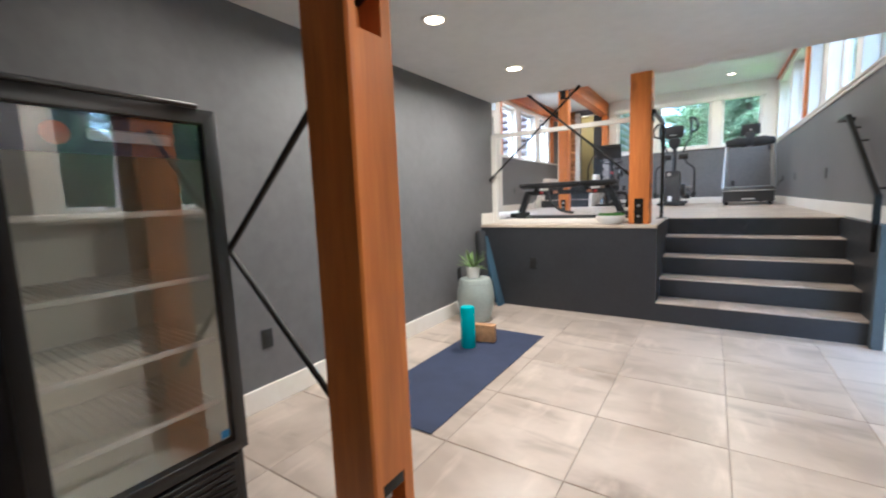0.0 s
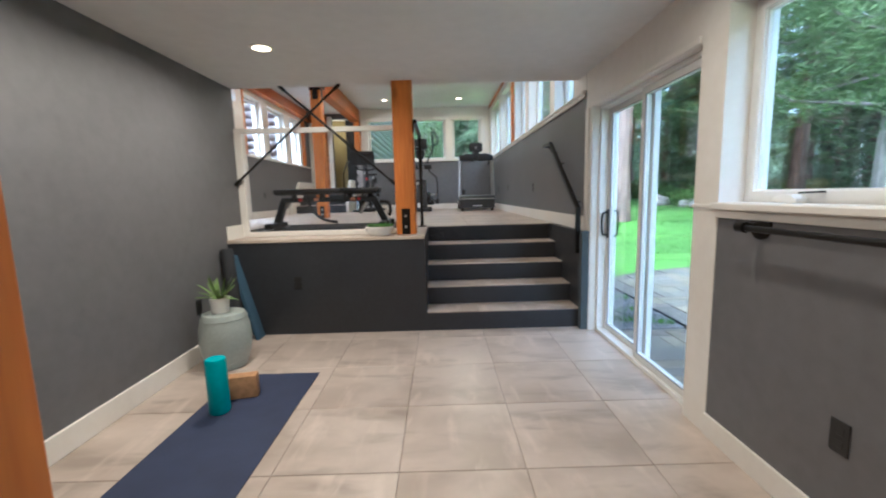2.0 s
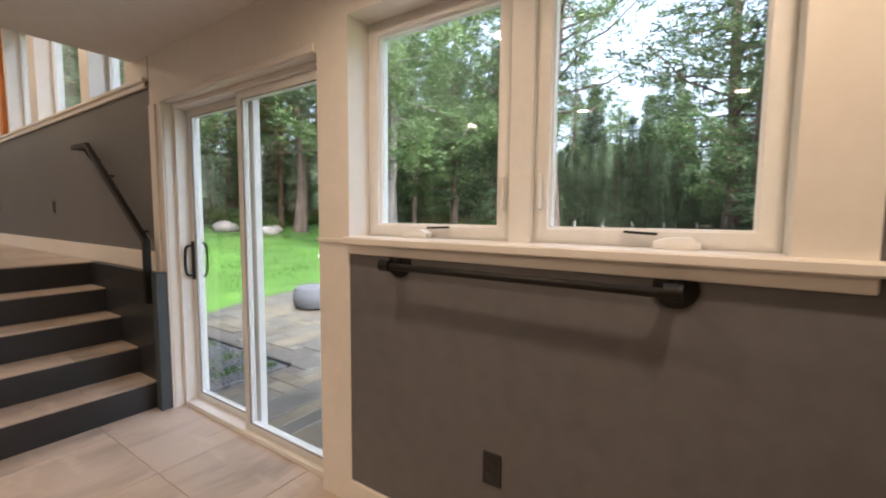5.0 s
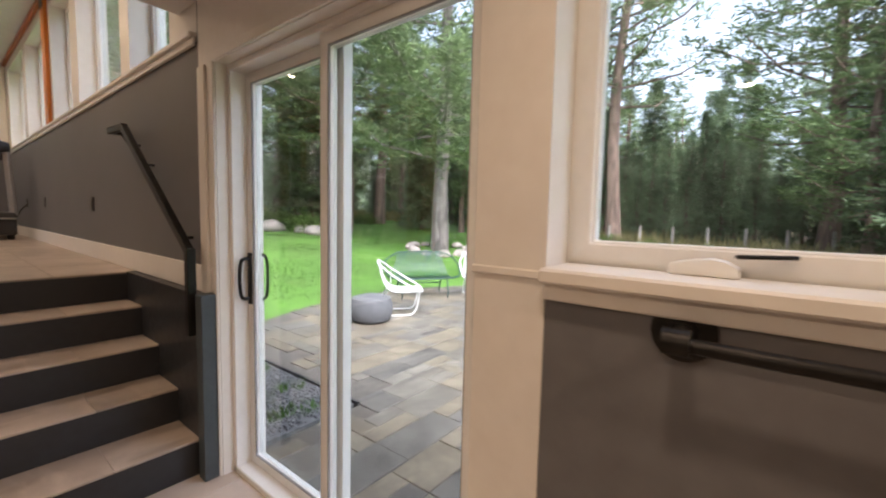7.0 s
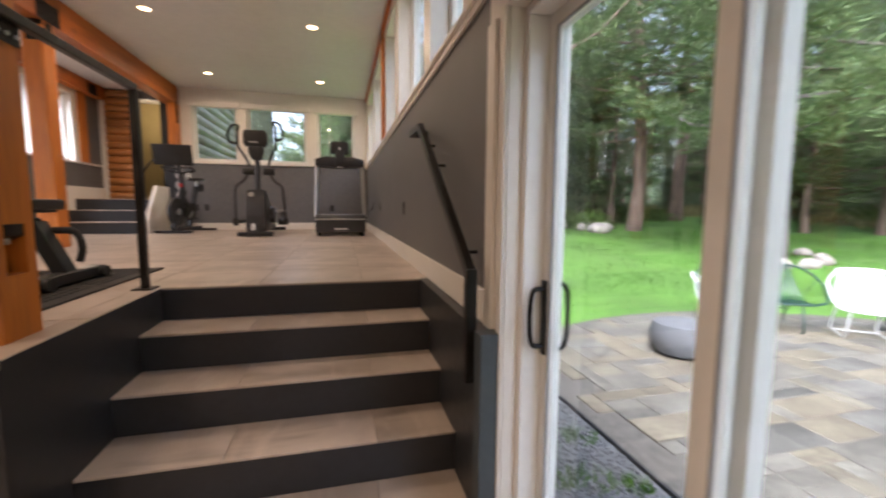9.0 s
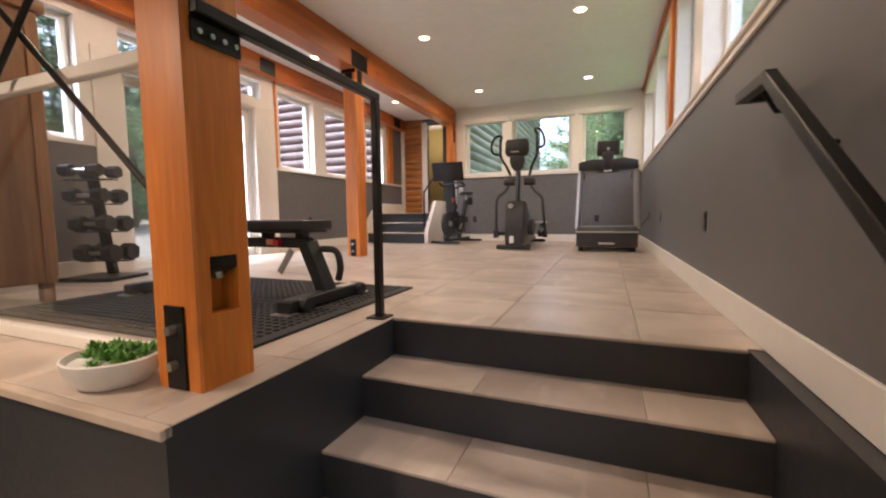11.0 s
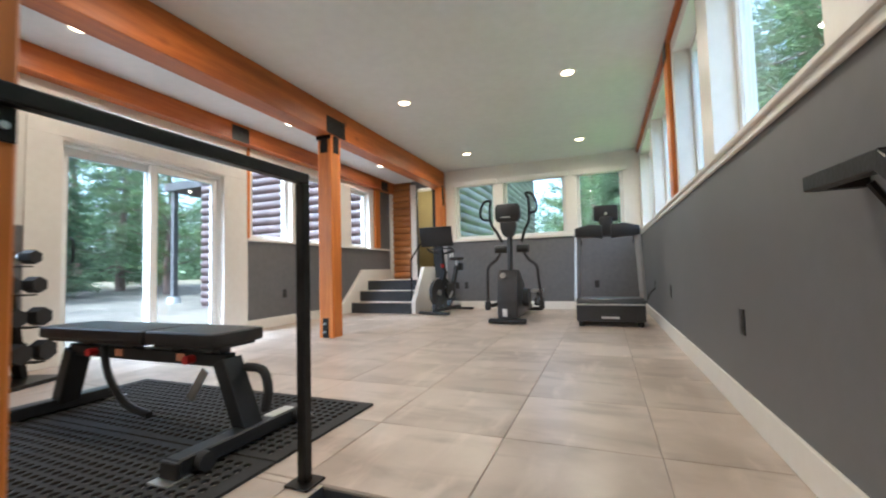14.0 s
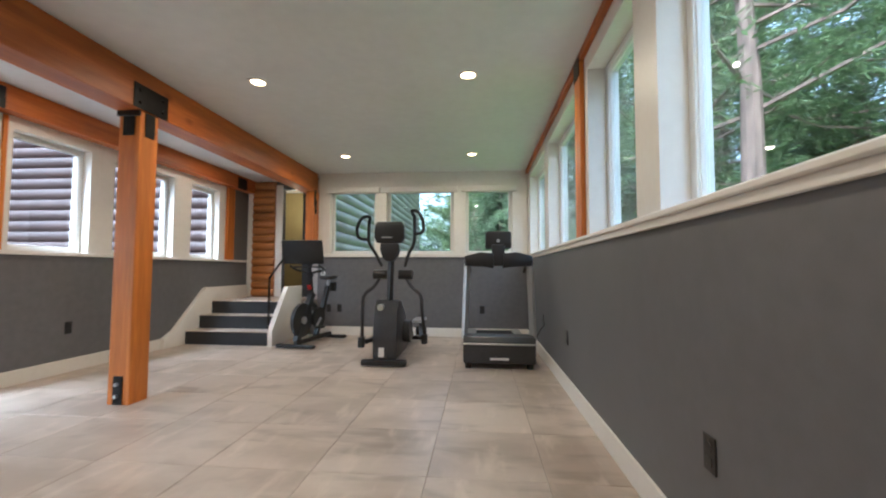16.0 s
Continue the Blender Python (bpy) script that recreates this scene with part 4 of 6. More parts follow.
G = -0.1
wire_seat("rocking_chair", "white wire rocking chair with corded bucket seat on the patio", "chair", (5.2, 6.55, G), 45, 0.64, WHITEWIRE, True, "white patio chairs")
wire_seat("garden_bench", "green wire two-seat bench with corded bucket seat", "bench", (6.45, 7.2, G), -38, 1.3, GREENWIRE, False, "patio seats")
wire_seat("rocking_chair", "white wire rocking chair with corded bucket seat beside a pouf", "chair", (7.15, 6.45, G), -45, 0.64, WHITEWIRE, True, "white patio chairs")
POUF = mat("grey_woven_pouf", (0.105, 0.105, 0.11), 0.9, var=0.15, scale=12, bump=0.8, bscale=60)
for x, y in ((4.62, 6.5), (7.85, 6.3)):
    p = thing("pouf", "round grey woven outdoor pouf", "pouf", (x, y, G), group="grey poufs")
    part("cushion", lathe(bmesh.new(), [(0.14, 0), (0.25, 0.03), (0.29, 0.12), (0.295, 0.22), (0.26, 0.32), (0.12, 0.36), (0.01, 0.362)], 28), POUF, p)

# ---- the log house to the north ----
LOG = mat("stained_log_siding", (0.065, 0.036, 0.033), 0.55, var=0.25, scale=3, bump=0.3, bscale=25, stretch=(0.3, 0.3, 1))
house = thing("log_house", "dark brown log-sided house with a shingled roof", "house", (0, 0, 0))
bm = bmesh.new()
box(bm, -9.0, 12.55, 0.5, -3.36, 12.75, 6.3)
box(bm, -1.80, 12.75, 0.0, -1.68, 23.0, 6.3)
part("wall", bm, LOG, house)
bm = bmesh.new()
prism(bm, [(-5.2, 8.9), (-5.2, 9.1), (-1.2, 6.4), (-1.2, 6.2)], 1, 12.2, 23.6)
prism(bm, [(-5.2, 8.9), (-5.2, 9.1), (-9.2, 6.4), (-9.2, 6.2)], 1, 12.2, 23.6)
part("roof", bm, mat("dark_shingles", (0.06, 0.055, 0.05), 0.9, var=0.3, scale=8), house, "dark shingled roof")
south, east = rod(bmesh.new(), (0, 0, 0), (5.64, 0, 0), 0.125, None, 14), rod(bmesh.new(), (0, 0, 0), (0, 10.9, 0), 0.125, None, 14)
# East logs: weathered grey, paled further to offset the shade on this wall.
GREY_LOG_LIT = mat("grey_log_siding_lit", (0.48, 0.44, 0.41), 0.6, var=0.3, scale=3, bump=0.3, bscale=25, stretch=(0.3, 0.3, 1))
south, east = mesh_of("log", south, LOG), mesh_of("log", east, GREY_LOG_LIT)
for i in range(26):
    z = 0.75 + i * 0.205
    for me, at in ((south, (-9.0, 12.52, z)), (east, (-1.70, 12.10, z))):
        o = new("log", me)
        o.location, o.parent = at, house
CONC = mat("pale_concrete", (0.45, 0.44, 0.42), 0.9, var=0.12, scale=2)
porch = thing("porch", "dark timber porch roof with translucent panels on posts", "porch", (-10.2, 15.2, 0.8))
part("roof", B(-1.6, -1.9, 3.6, 1.2, 1.9, 3.85), mat("porch_timber", (0.05, 0.045, 0.045), 0.7), porch)
part("post", B(-1.45, -1.8, 0.0, -1.3, -1.65, 3.6, bevel=0.01), mat("porch_post", (0.07, 0.065, 0.065), 0.7), porch)
part("footing", lathe(bmesh.new(), [(0.2, 0), (0.17, 0.22)], 16, (-1.375, -1.725, 0)), CONC, porch, "round concrete footing")


# ---- ironwork ----


def strap(parent, w, z0, z1, off=0.0):
    """A steel strap with two bolts on the front face of a post."""
    y = -w / 2
    s = part("strap", B(off - 0.04, y - 0.008, z0, off + 0.04, y - 0.0005, z1, bevel=0.002), STEEL, parent, "black steel strap")
    for k in (0.3, 0.72):
        z = z0 + (z1 - z0) * k
        part("bolt", rod(bmesh.new(), (off, y - 0.03, z), (off, y - 0.008, z), 0.014, None, 6), CHROME, s, "steel hex bolt")


strap(post_mid, 0.19, 0.002, 0.25, 0.0)
strap(post_far, 0.185, 0.002, 0.22, 0.0)
b = thing("beam_bracket", "black steel plate joining beam and post", "bracket", (-1.75, 8.42, 3.24))
part("plate", B(0.111, -0.19, 0.0, 0.118, 0.16, 0.2, bevel=0.002), STEEL, b)
part("plate", B(0.0935, -0.05, -0.2, 0.1, 0.05, 0.0, bevel=0.002), STEEL, b)
part("saddle", B(-0.1, -0.11, -0.045, 0.1, -0.094, 0.0, bevel=0.002), STEEL, b)
part("strap", B(-0.05, -0.102, -0.2, 0.05, -0.0935, -0.045, bevel=0.002), STEEL, b)
for y, z in ((-0.13, 0.05), (0.1, 0.05), (-0.13, 0.15), (0.1, 0.15)):
    part("bolt", rod(bmesh.new(), (0.118, y, z), (0.13, y, z), 0.014, None, 6), STEEL, b)
b = thing("beam_bracket", "black steel hanger plate under the beam's end", "bracket", (-1.66, NY - 0.1, 3.0))
part("plate", B(0.041, -0.1, 0.0, 0.047, -0.02, 0.27, bevel=0.002), STEEL, b)
part("rod", rod(bmesh.new(), (0.05, -0.06, -0.12), (0.05, -0.06, 0.1), 0.02, None, 10), STEEL, b)
for y in (8.30, 11.95):
    b = thing("beam_bracket", "black steel plate on the wall beam", "bracket", (UWX + 0.14, y, 3.34), group="wall beam plates")
    part("plate", B(0.0005, -0.13, 0.0, 0.008, 0.13, 0.19, bevel=0.002), STEEL, b)
b = thing("beam_bracket", "small dark steel plate above the window pilaster", "bracket", (EX - 0.03, 8.42, 3.475))
part("plate", B(-0.006, -0.08, -0.08, -0.0005, 0.08, 0.07, bevel=0.002), STEEL, b)


def brace(label, ends):
    t = thing("cross_brace", label, "brace")
    for a, c in ends:
        r = part("rod", rod(bmesh.new(), a, c, 0.0115, None, 10), STEEL, t)
        for e, o in ((a, c), (c, a)):
            d = (Vector(o) - Vector(e)).normalized()
            part("end_fork", rod(bmesh.new(), e, Vector(e) + d * 0.07, 0.017, None, 8), STEEL, t)


brace("black steel cross-brace rods between post and wall", [((-0.242, 1.115, 1.57), (WX, 1.115, 0.45)), ((-0.242, 1.14, 0.505), (WX, 1.14, 1.68))])
brace("black steel cross-brace rods above the platform guard", [((WX, 4.79, 1.44), (-0.5, 4.79, LOWCEIL)), ((-1.08, 4.81, LOWCEIL), (-0.005, 4.81, 1.405))])

guard = thing("glass_guard", "clear glass guard panel in a cream white frame", "guard rail", (0, 0, UP))
part("bottom_rail", B(WX, 4.835, 0, -0.005, 4.885, 0.05, bevel=0.004), WHITE, guard)
part("top_rail", B(WX, 4.84, 1.012, -0.005, 4.88, 1.06, bevel=0.004), WHITE, guard)
part("end_stile", B(WX, 4.84, 0.05, WX + 0.07, 4.88, 1.012, bevel=0.004), WHITE, guard)
part("pane", B(WX + 0.07, 4.857, 0.05, -0.005, 4.863, 1.012), clear_glass("guard_glass", (0.975, 0.98, 0.978), 0.05), guard, smooth=0)

rail = thing("guard_rail", "black square-tube guard rail beside the stair opening", "guard rail", (0, 0, UP))
part("post", B(0.187, 5.645, 0.008, 0.222, 5.685, 1.052, bevel=0.004), STEEL, rail)
part("foot_plate", B(0.155, 5.615, 0, 0.255, 5.715, 0.008, bevel=0.002), STEEL, rail)
part("top_bar", B(0.187, 4.735, 1.052, 0.222, 5.685, 1.09, bevel=0.004), STEEL, rail)
pl = part("wall_plate", B(0.1865, 4.735, 0.985, 0.194, 4.9, 1.052, bevel=0.002), STEEL, rail, "drilled black steel plate")
for k in range(4):
    part("screw", rod(bmesh.new(), (0.194, 4.76 + k * 0.04, 1.015), (0.199, 4.76 + k * 0.04, 1.015), 0.008, None, 8), CHROME, pl)

hr = thing("handrail", "black square-tube steel handrail down the stairs", "handrail", (0, 0, 0))


part("slope_bar", bar(bmesh.new(), (1.70, 5.49, 1.835), (1.71, 4.555, 1.135), 0.035, 0.04), STEEL, hr)
part("level_bar", bar(bmesh.new(), (1.70, 5.475, 1.833), (1.70, 5.78, 1.84), 0.035, 0.04), STEEL, hr)
part("wall_return", bar(bmesh.new(), (1.70, 5.765, 1.84), (EX, 5.765, 1.84), 0.035, 0.04), STEEL, hr)
part("newel", B(1.69, 4.53, 0.72, 1.73, 4.57, 1.15, bevel=0.003), STEEL, hr)
for y, z in ((5.30, 1.66), (5.55, 1.80), (4.75, 1.25)):
    part("bracket", tube(bmesh.new(), [(EX, y, z - 0.06), (1.74, y, z - 0.06), (1.705, y, z)], 0.008, 6), STEEL, hr)

pr = thing("pipe_rail", "dark iron pipe rail on round flanges under the window", "rail", (0, 0, 0))
part("pipe", rod(bmesh.new(), (1.715, 1.52, 1.122), (1.715, 2.475, 1.122), 0.0135, None, 14), STEEL, pr)
for y in (1.52, 2.475):
    part("flange", lathe(bmesh.new(), [(0.056, 0), (0.056, 0.008), (0.026, 0.014), (0.021, 0.03)], 24), STEEL, pr).matrix_local = pose(EX, y, 1.125, 0, -90, 0)
    part("elbow", rod(bmesh.new(), (EX - 0.02, y, 1.125), (1.715, y, 1.125), 0.019, None, 12), STEEL, pr)
    part("tee", rod(bmesh.new(), (1.715, y - 0.022, 1.125), (1.715, y + 0.022, 1.125), 0.024, None, 12), STEEL, pr)


# ---- outlets and switches ----
def outlet(at, turn, label="dark bronze duplex outlet plate on the grey wall", white=False):
    o = thing("wall_outlet", label, "outlet", at, turn, group="wall outlets")
    part("plate", B(-0.036, -0.006, -0.06, 0.036, -0.0005, 0.06, bevel=0.002), VINYL if white else BLACK, o)
    for z in (-0.024, 0.024):
        part("socket", B(-0.017, -0.008, z - 0.014, 0.017, -0.006, z + 0.014, bevel=0.001), BLACK, o)


for y, z in ((2.055, 0.42), (6.80, 1.37), (9.01, 1.39), (10.35, 1.39)):
    outlet((EX, y, z), -90)
outlet((-0.94, FRONT, 0.50), 0, "dark bronze outlet plate on the charcoal platform front")
for y, z in ((1.70, 0.425), (4.0, 0.435)):
    outlet((WX, y, z), 90)
outlet((UWX, 9.2, 1.37), 90)
for x in (1.08, -1.24, -1.42):
    outlet((x, NY, 1.35), 0)
outlet((-1.53, NY, 1.94), 0, "white switch plate on the grey wall", True)

# ---- cooler ----
FRIDGE = mat("black_powder_coat", (0.014, 0.014, 0.015), 0.35, var=0.1, scale=8, bump=0.1)
LINER = mat("pale_grey_liner", (0.88, 0.87, 0.79), 0.45, var=0.05)
f = thing("drinks_cooler", "black upright drinks cooler with a glass door and empty shelves", "fridge", (-0.80, 0.765, 0), 90)
X0, X1 = -0.275, 0.325
bm = bmesh.new()
box(bm, X0, 0.03, 0.02, X0 + 0.03, 0.6, 1.54, bevel=0.006)
box(bm, X1 - 0.03, 0.03, 0.02, X1, 0.6, 1.54, bevel=0.006)
box(bm, X0, 0.57, 0.02, X1, 0.6, 1.54, bevel=0.006)
box(bm, X0, 0.03, 1.51, X1, 0.6, 1.575, bevel=0.008)
box(bm, X0, 0.03, 0.02, X1, 0.57, 0.32, bevel=0.006)
part("cabinet", bm, FRIDGE, f)
bm = bmesh.new()
box(bm, X0 + 0.03, 0.56, 0.32, X1 - 0.03, 0.569, 1.51)
box(bm, X0 + 0.031, 0.05, 0.32, X0 + 0.04, 0.56, 1.51)
box(bm, X1 - 0.04, 0.05, 0.32, X1 - 0.031, 0.56, 1.51)
box(bm, X0 + 0.04, 0.05, 0.321, X1 - 0.04, 0.56, 0.33)
part("liner", bm, LINER, f, "pale grey inner liner")
door = part("door", ring(bmesh.new(), 1, -0.012, 0.029, X0, X1, 0.31, 1.57, 0.05), FRIDGE, f, "black door frame")
part("pane", B(X0 + 0.05, 0.006, 0.36, X1 - 0.05, 0.012, 1.52), clear_glass("cooler_glass", (0.97, 0.98, 0.965), 0.15), door, smooth=0).visible_shadow = False
part("top_cap", B(X0 + 0.02, -0.02, 1.57, X1 - 0.06, 0.03, 1.585, bevel=0.004), FRIDGE, f)
SHELF = mat("white_wire_shelf", (0.75, 0.74, 0.70), 0.4, var=0.05)
for z in (0.50, 0.74, 0.98, 1.22):
    bm = bmesh.new()
    box(bm, X0 + 0.045, 0.055, z - 0.009, X1 - 0.045, 0.07, z + 0.011, bevel=0.003)
    rod(bm, (X0 + 0.045, 0.53, z), (X1 - 0.045, 0.53, z), 0.005, None, 6)
    for k in range(19):
        x = X0 + 0.055 + k * (X1 - X0 - 0.11) / 18
        rod(bm, (x, 0.07, z), (x, 0.53, z), 0.0025, None, 5)
    part("shelf", bm, SHELF, f, "white wire shelf")
part("header_sign", B(X0 + 0.05, 0.02, 1.40, X1 - 0.05, 0.024, 1.52), mat("navy_sign", (0.012, 0.016, 0.07), 0.4), f, "navy header sign with a pale emblem")
part("emblem", rod(bmesh.new(), (X0 + 0.17, 0.0185, 1.455), (X0 + 0.17, 0.0198, 1.455), 0.032, None, 24), mat("emblem_orange", (0.55, 0.12, 0.06), 0.5), f, "round two-colour emblem")
part("emblem_bar", B(X0 + 0.24, 0.0185, 1.44, X0 + 0.46, 0.0198, 1.475, bevel=0.006), mat("emblem_grey", (0.5, 0.52, 0.6), 0.5), f, "pale bar on the header sign")
part("sticker", B(X1 - 0.09, 0.004, 0.375, X1 - 0.06, 0.0055, 0.405), mat("blue_sticker", (0.05, 0.25, 0.6), 0.5), door, "small blue sticker")
g = part("grille", B(X0 + 0.03, -0.004, 0.05, X1 - 0.03, 0.029, 0.29, bevel=0.004), FRIDGE, f, "black louvred grille")
for k in range(8):
    part("slat", B(X0 + 0.06, -0.012, 0.075 + k * 0.026, X1 - 0.06, -0.004, 0.09 + k * 0.026, bevel=0.002), BLACK, g)

# ---- yoga corner ----
YOGA = mat("navy_yoga_mat", (0.028, 0.038, 0.085), 0.8, var=0.12, scale=6, bump=0.4, bscale=180)
y = tagged(new("yoga_mat", mesh_of("yoga_mat", B(-1.12, 1.91, 0.0005, -0.507, 3.645, 0.006, bevel=0.002), YOGA)), "dark navy yoga mat rolled out on the tiles", "yoga mat")
r = thing("foam_roller", "turquoise foam roller standing on end", "foam roller", (-0.965, 3.115, 0.006))
part("body", lathe(bmesh.new(), [(0.03, 0), (0.056, 0.002), (0.06, 0.012), (0.06, 0.33), (0.055, 0.342), (0.03, 0.342)], 28), mat("turquoise_foam", (0.02, 0.36, 0.42), 0.6, var=0.1, bump=0.3), r)
r = thing("yoga_block", "tan cork yoga block", "yoga block", (-0.93, 3.30, 0.006), 14)
part("body", B(-0.115, -0.04, 0, 0.115, 0.04, 0.15, bevel=0.01, seg=2), mat("cork", (0.42, 0.235, 0.11), 0.8, var=0.2, scale=25, bump=0.4, bscale=60), r)
st = thing("drum_stool", "pale grey-green glazed ceramic drum stool", "stool", (-1.29, 3.85, 0))
part("body", lathe(bmesh.new(), [(0.13, 0), (0.145, 0.005), (0.15, 0.03), (0.178, 0.12), (0.19, 0.22), (0.182, 0.32), (0.158, 0.41), (0.15, 0.428), (0.13, 0.435), (0.02, 0.436)], 40), mat("celadon_glaze", (0.36, 0.40, 0.38), 0.28, var=0.08, scale=5, bump=0.04), st)
for z in (0.055, 0.39):
    bm = bmesh.new()
    tube(bm, [((0.158 if z < 0.2 else 0.166) * math.cos(a), (0.158 if z < 0.2 else 0.166) * math.sin(a), z) for a in np.linspace(0, math.tau, 37)[:-1].tolist()], 0.004, 6, close=True)
    part("band", bm, mat("celadon_rim", (0.32, 0.36, 0.34), 0.3), st)


def blade_leaf(bm, a, lean, length, width, z0, r0):
    d, s = Vector((math.cos(a), math.sin(a), 0)), Vector((-math.sin(a), math.cos(a), 0))
    prev = None
    for k in range(6):
        u = k / 5
        p = d * (r0 + length * math.sin(lean) * u) + Vector((0, 0, z0 + length * (math.cos(lean) * u - 0.25 * lean * u * u)))
        w = width * (0.6 + 1.2 * u) * (1 - u) ** 0.8 + 0.0008
        row = [bm.verts.new(p - s * w), bm.verts.new(p + Vector((0, 0, -w * 0.5))), bm.verts.new(p + s * w), bm.verts.new(p + Vector((0, 0, w * 0.25)))]
        if prev:
            for i in range(4):
                bm.faces.new((prev[i], prev[(i + 1) % 4], row[(i + 1) % 4], row[i]))
        prev = row


POT = mat("white_ceramic", (0.72, 0.71, 0.68), 0.35, var=0.05, bump=0.05)
AGAVE = mat("agave_green", (0.16, 0.26, 0.06), 0.5, var=0.3, scale=8, bump=0.1)
p = thing("potted_plant", "green agave in a small white ceramic pot", "plant", (-1.30, 3.83, 0.436))
part("pot", lathe(bmesh.new(), [(0.045, 0), (0.062, 0.004), (0.07, 0.11), (0.072, 0.118), (0.064, 0.118), (0.062, 0.10), (0.01, 0.098)], 28), POT, p)
rr = random.Random(4)
for k in range(20):
    bm = bmesh.new()
    blade_leaf(bm, k * 2.4, 0.25 + 1.0 * ((k % 7) / 6), rr.uniform(0.17, 0.25), 0.015, 0.10, 0.012)
    part("leaf", bm, AGAVE, p, smooth=60)
m2 = thing("leaning_yoga_mat", "rolled dark yoga mat leaning in the corner", "yoga mat", (-1.455, 4.34, 0), group="leaning mats")
part("roll", tube(bmesh.new(), [(0.04, -0.02, 0.0), (-0.05, 0.05, 0.86)], 0.052, 20), mat("charcoal_foam", (0.03, 0.032, 0.036), 0.85, bump=0.3), m2)
part("roll_end", tube(bmesh.new(), [(-0.05 + 0.008 * k * math.cos(k * 0.7), 0.05 + 0.008 * k * math.sin(k * 0.7), 0.861) for k in range(1, 6)], 0.002, 5), RUBBER, m2)
m3 = thing("leaning_yoga_mat", "folded blue exercise mat leaning against the grey wall", "yoga mat", (-1.30, 4.42, 0), group="leaning mats")
for k in range(2):
    bm = prism(bmesh.new(), [(-0.018 * k, 0.0), (0.016 - 0.018 * k, 0.0), (-0.185 - 0.018 * k, 0.79), (-0.202 - 0.018 * k, 0.785)], 1, -0.02, 0.115, 0.004)
    part("pad_fold", bm, mat("blue_foam", (0.05, 0.10, 0.16), 0.8, bump=0.3), m3)

# ---- planter on the platform ----
p = thing("planter_bowl", "white oval bowl of green succulents on the platform edge", "planter", (-0.165, 4.69, UP))
part("bowl", lathe(bmesh.new(), [(0.07, 0), (0.10, 0.004), (0.135, 0.05), (0.14, 0.085), (0.132, 0.088), (0.12, 0.07), (0.02, 0.068)], 36), POT, p).matrix_local = Matrix.Diagonal((1.0, 0.92, 1, 1))
SUCC = mat("succulent_green", (0.10, 0.26, 0.035), 0.5, var=0.35, scale=20)
rr = random.Random(8)
bm = bmesh.new()
for k in range(40):
    a, q = rr.uniform(0, 6.28), 0.115 * math.sqrt(rr.random())
    old = set(bm.verts)
    for j in range(11):
        blade_leaf(bm, j * 2.4, 0.3 + 0.09 * j, 0.032, 0.008, 0, 0.002)
    bmesh.ops.transform(bm, matrix=pose(q * math.cos(a), 0.9 * q * math.sin(a), 0.072 + 0.02 * rr.random(), 0, 0, math.degrees(a)), verts=[v for v in bm.verts if v not in old])
tagged(part("succulents", bm, SUCC, p, "small bright green succulent rosettes", 60), "small bright green succulent rosettes", kind="stuff")

# ---- pine cupboard behind the guard ----
PINEW = timber("oiled_pine", (0.30, 0.15, 0.065), 2)
c = thing("pine_cupboard", "tall brown pine cupboard with crown moulding and short legs", "cupboard", (-2.45, 5.17, UP))
part("body", B(-0.55, -0.2, 0.12, 0.53, 0.2, 1.72, bevel=0.005), PINEW, c)
part("crown", B(-0.58, -0.205, 1.72, 0.56, 0.24, 1.80, bevel=0.02, seg=2), PINEW, c, "moulded pine crown")
for x in (-0.52, 0.46):
    for yy in (-0.19, 0.13):
        part("leg", B(x, yy, 0, x + 0.06, yy + 0.06, 0.12, bevel=0.004), PINEW, c)
for x0, x1 in ((-0.53, -0.015), (-0.005, 0.51)):
    d = part("door", B(x0, 0.2, 0.16, x1, 0.22, 1.68, bevel=0.004), PINEW, c)
    part("knob", rod(bmesh.new(), ((x1 - 0.05) if x0 < -0.1 else (x0 + 0.05), 0.22, 0.95), ((x1 - 0.05) if x0 < -0.1 else (x0 + 0.05), 0.25, 0.95), 0.014, None, 12), STEEL, d)
part("side_frame", B(0.53, 0.14, 0.12, 0.54, 0.2, 1.72, bevel=0.002), PINEW, c)

# ---- weight stand ----
w = thing("dumbbell_stand", "black steel dumbbell stand with hex dumbbells", "weight rack", (-2.72, 6.05, UP), 20)
part("base", B(-0.22, -0.2, 0, 0.24, 0.2, 0.03, bevel=0.006), STEEL, w)
part("column", bar(bmesh.new(), (0, 0.1, 0.03), (0, -0.05, 0.95), 0.07, 0.05), STEEL, w)
for k, z in enumerate((0.2, 0.45, 0.68, 0.88)):
    part("cradle", B(-0.2, 0.02 - k * 0.035, z - 0.055, 0.2, 0.09 - k * 0.035, z - 0.045, bevel=0.002), STEEL, w)
    for s in (-1, 1):
        d = thing("dumbbell", "black rubber hex dumbbell on the stand", "dumbbell", (0, 0, 0), group="hex dumbbells")
        r = 0.075 - 0.008 * k
        part("head", rod(bmesh.new(), (-0.16, 0, 0), (-0.07, 0, 0), r, None, 6), RUBBER, d)
        part("head", rod(bmesh.new(), (0.07, 0, 0), (0.16, 0, 0), r, None, 6), RUBBER, d)
        part("grip", rod(bmesh.new(), (-0.07, 0, 0), (0.07, 0, 0), 0.016, None, 10), CHROME, d, "knurled steel grip")
        d.matrix_world = w.matrix_world @ pose(0, 0.055 - k * 0.035 + s * 0.09, z + 0.02, 0, 0, 0)

# ---- rubber mats ----


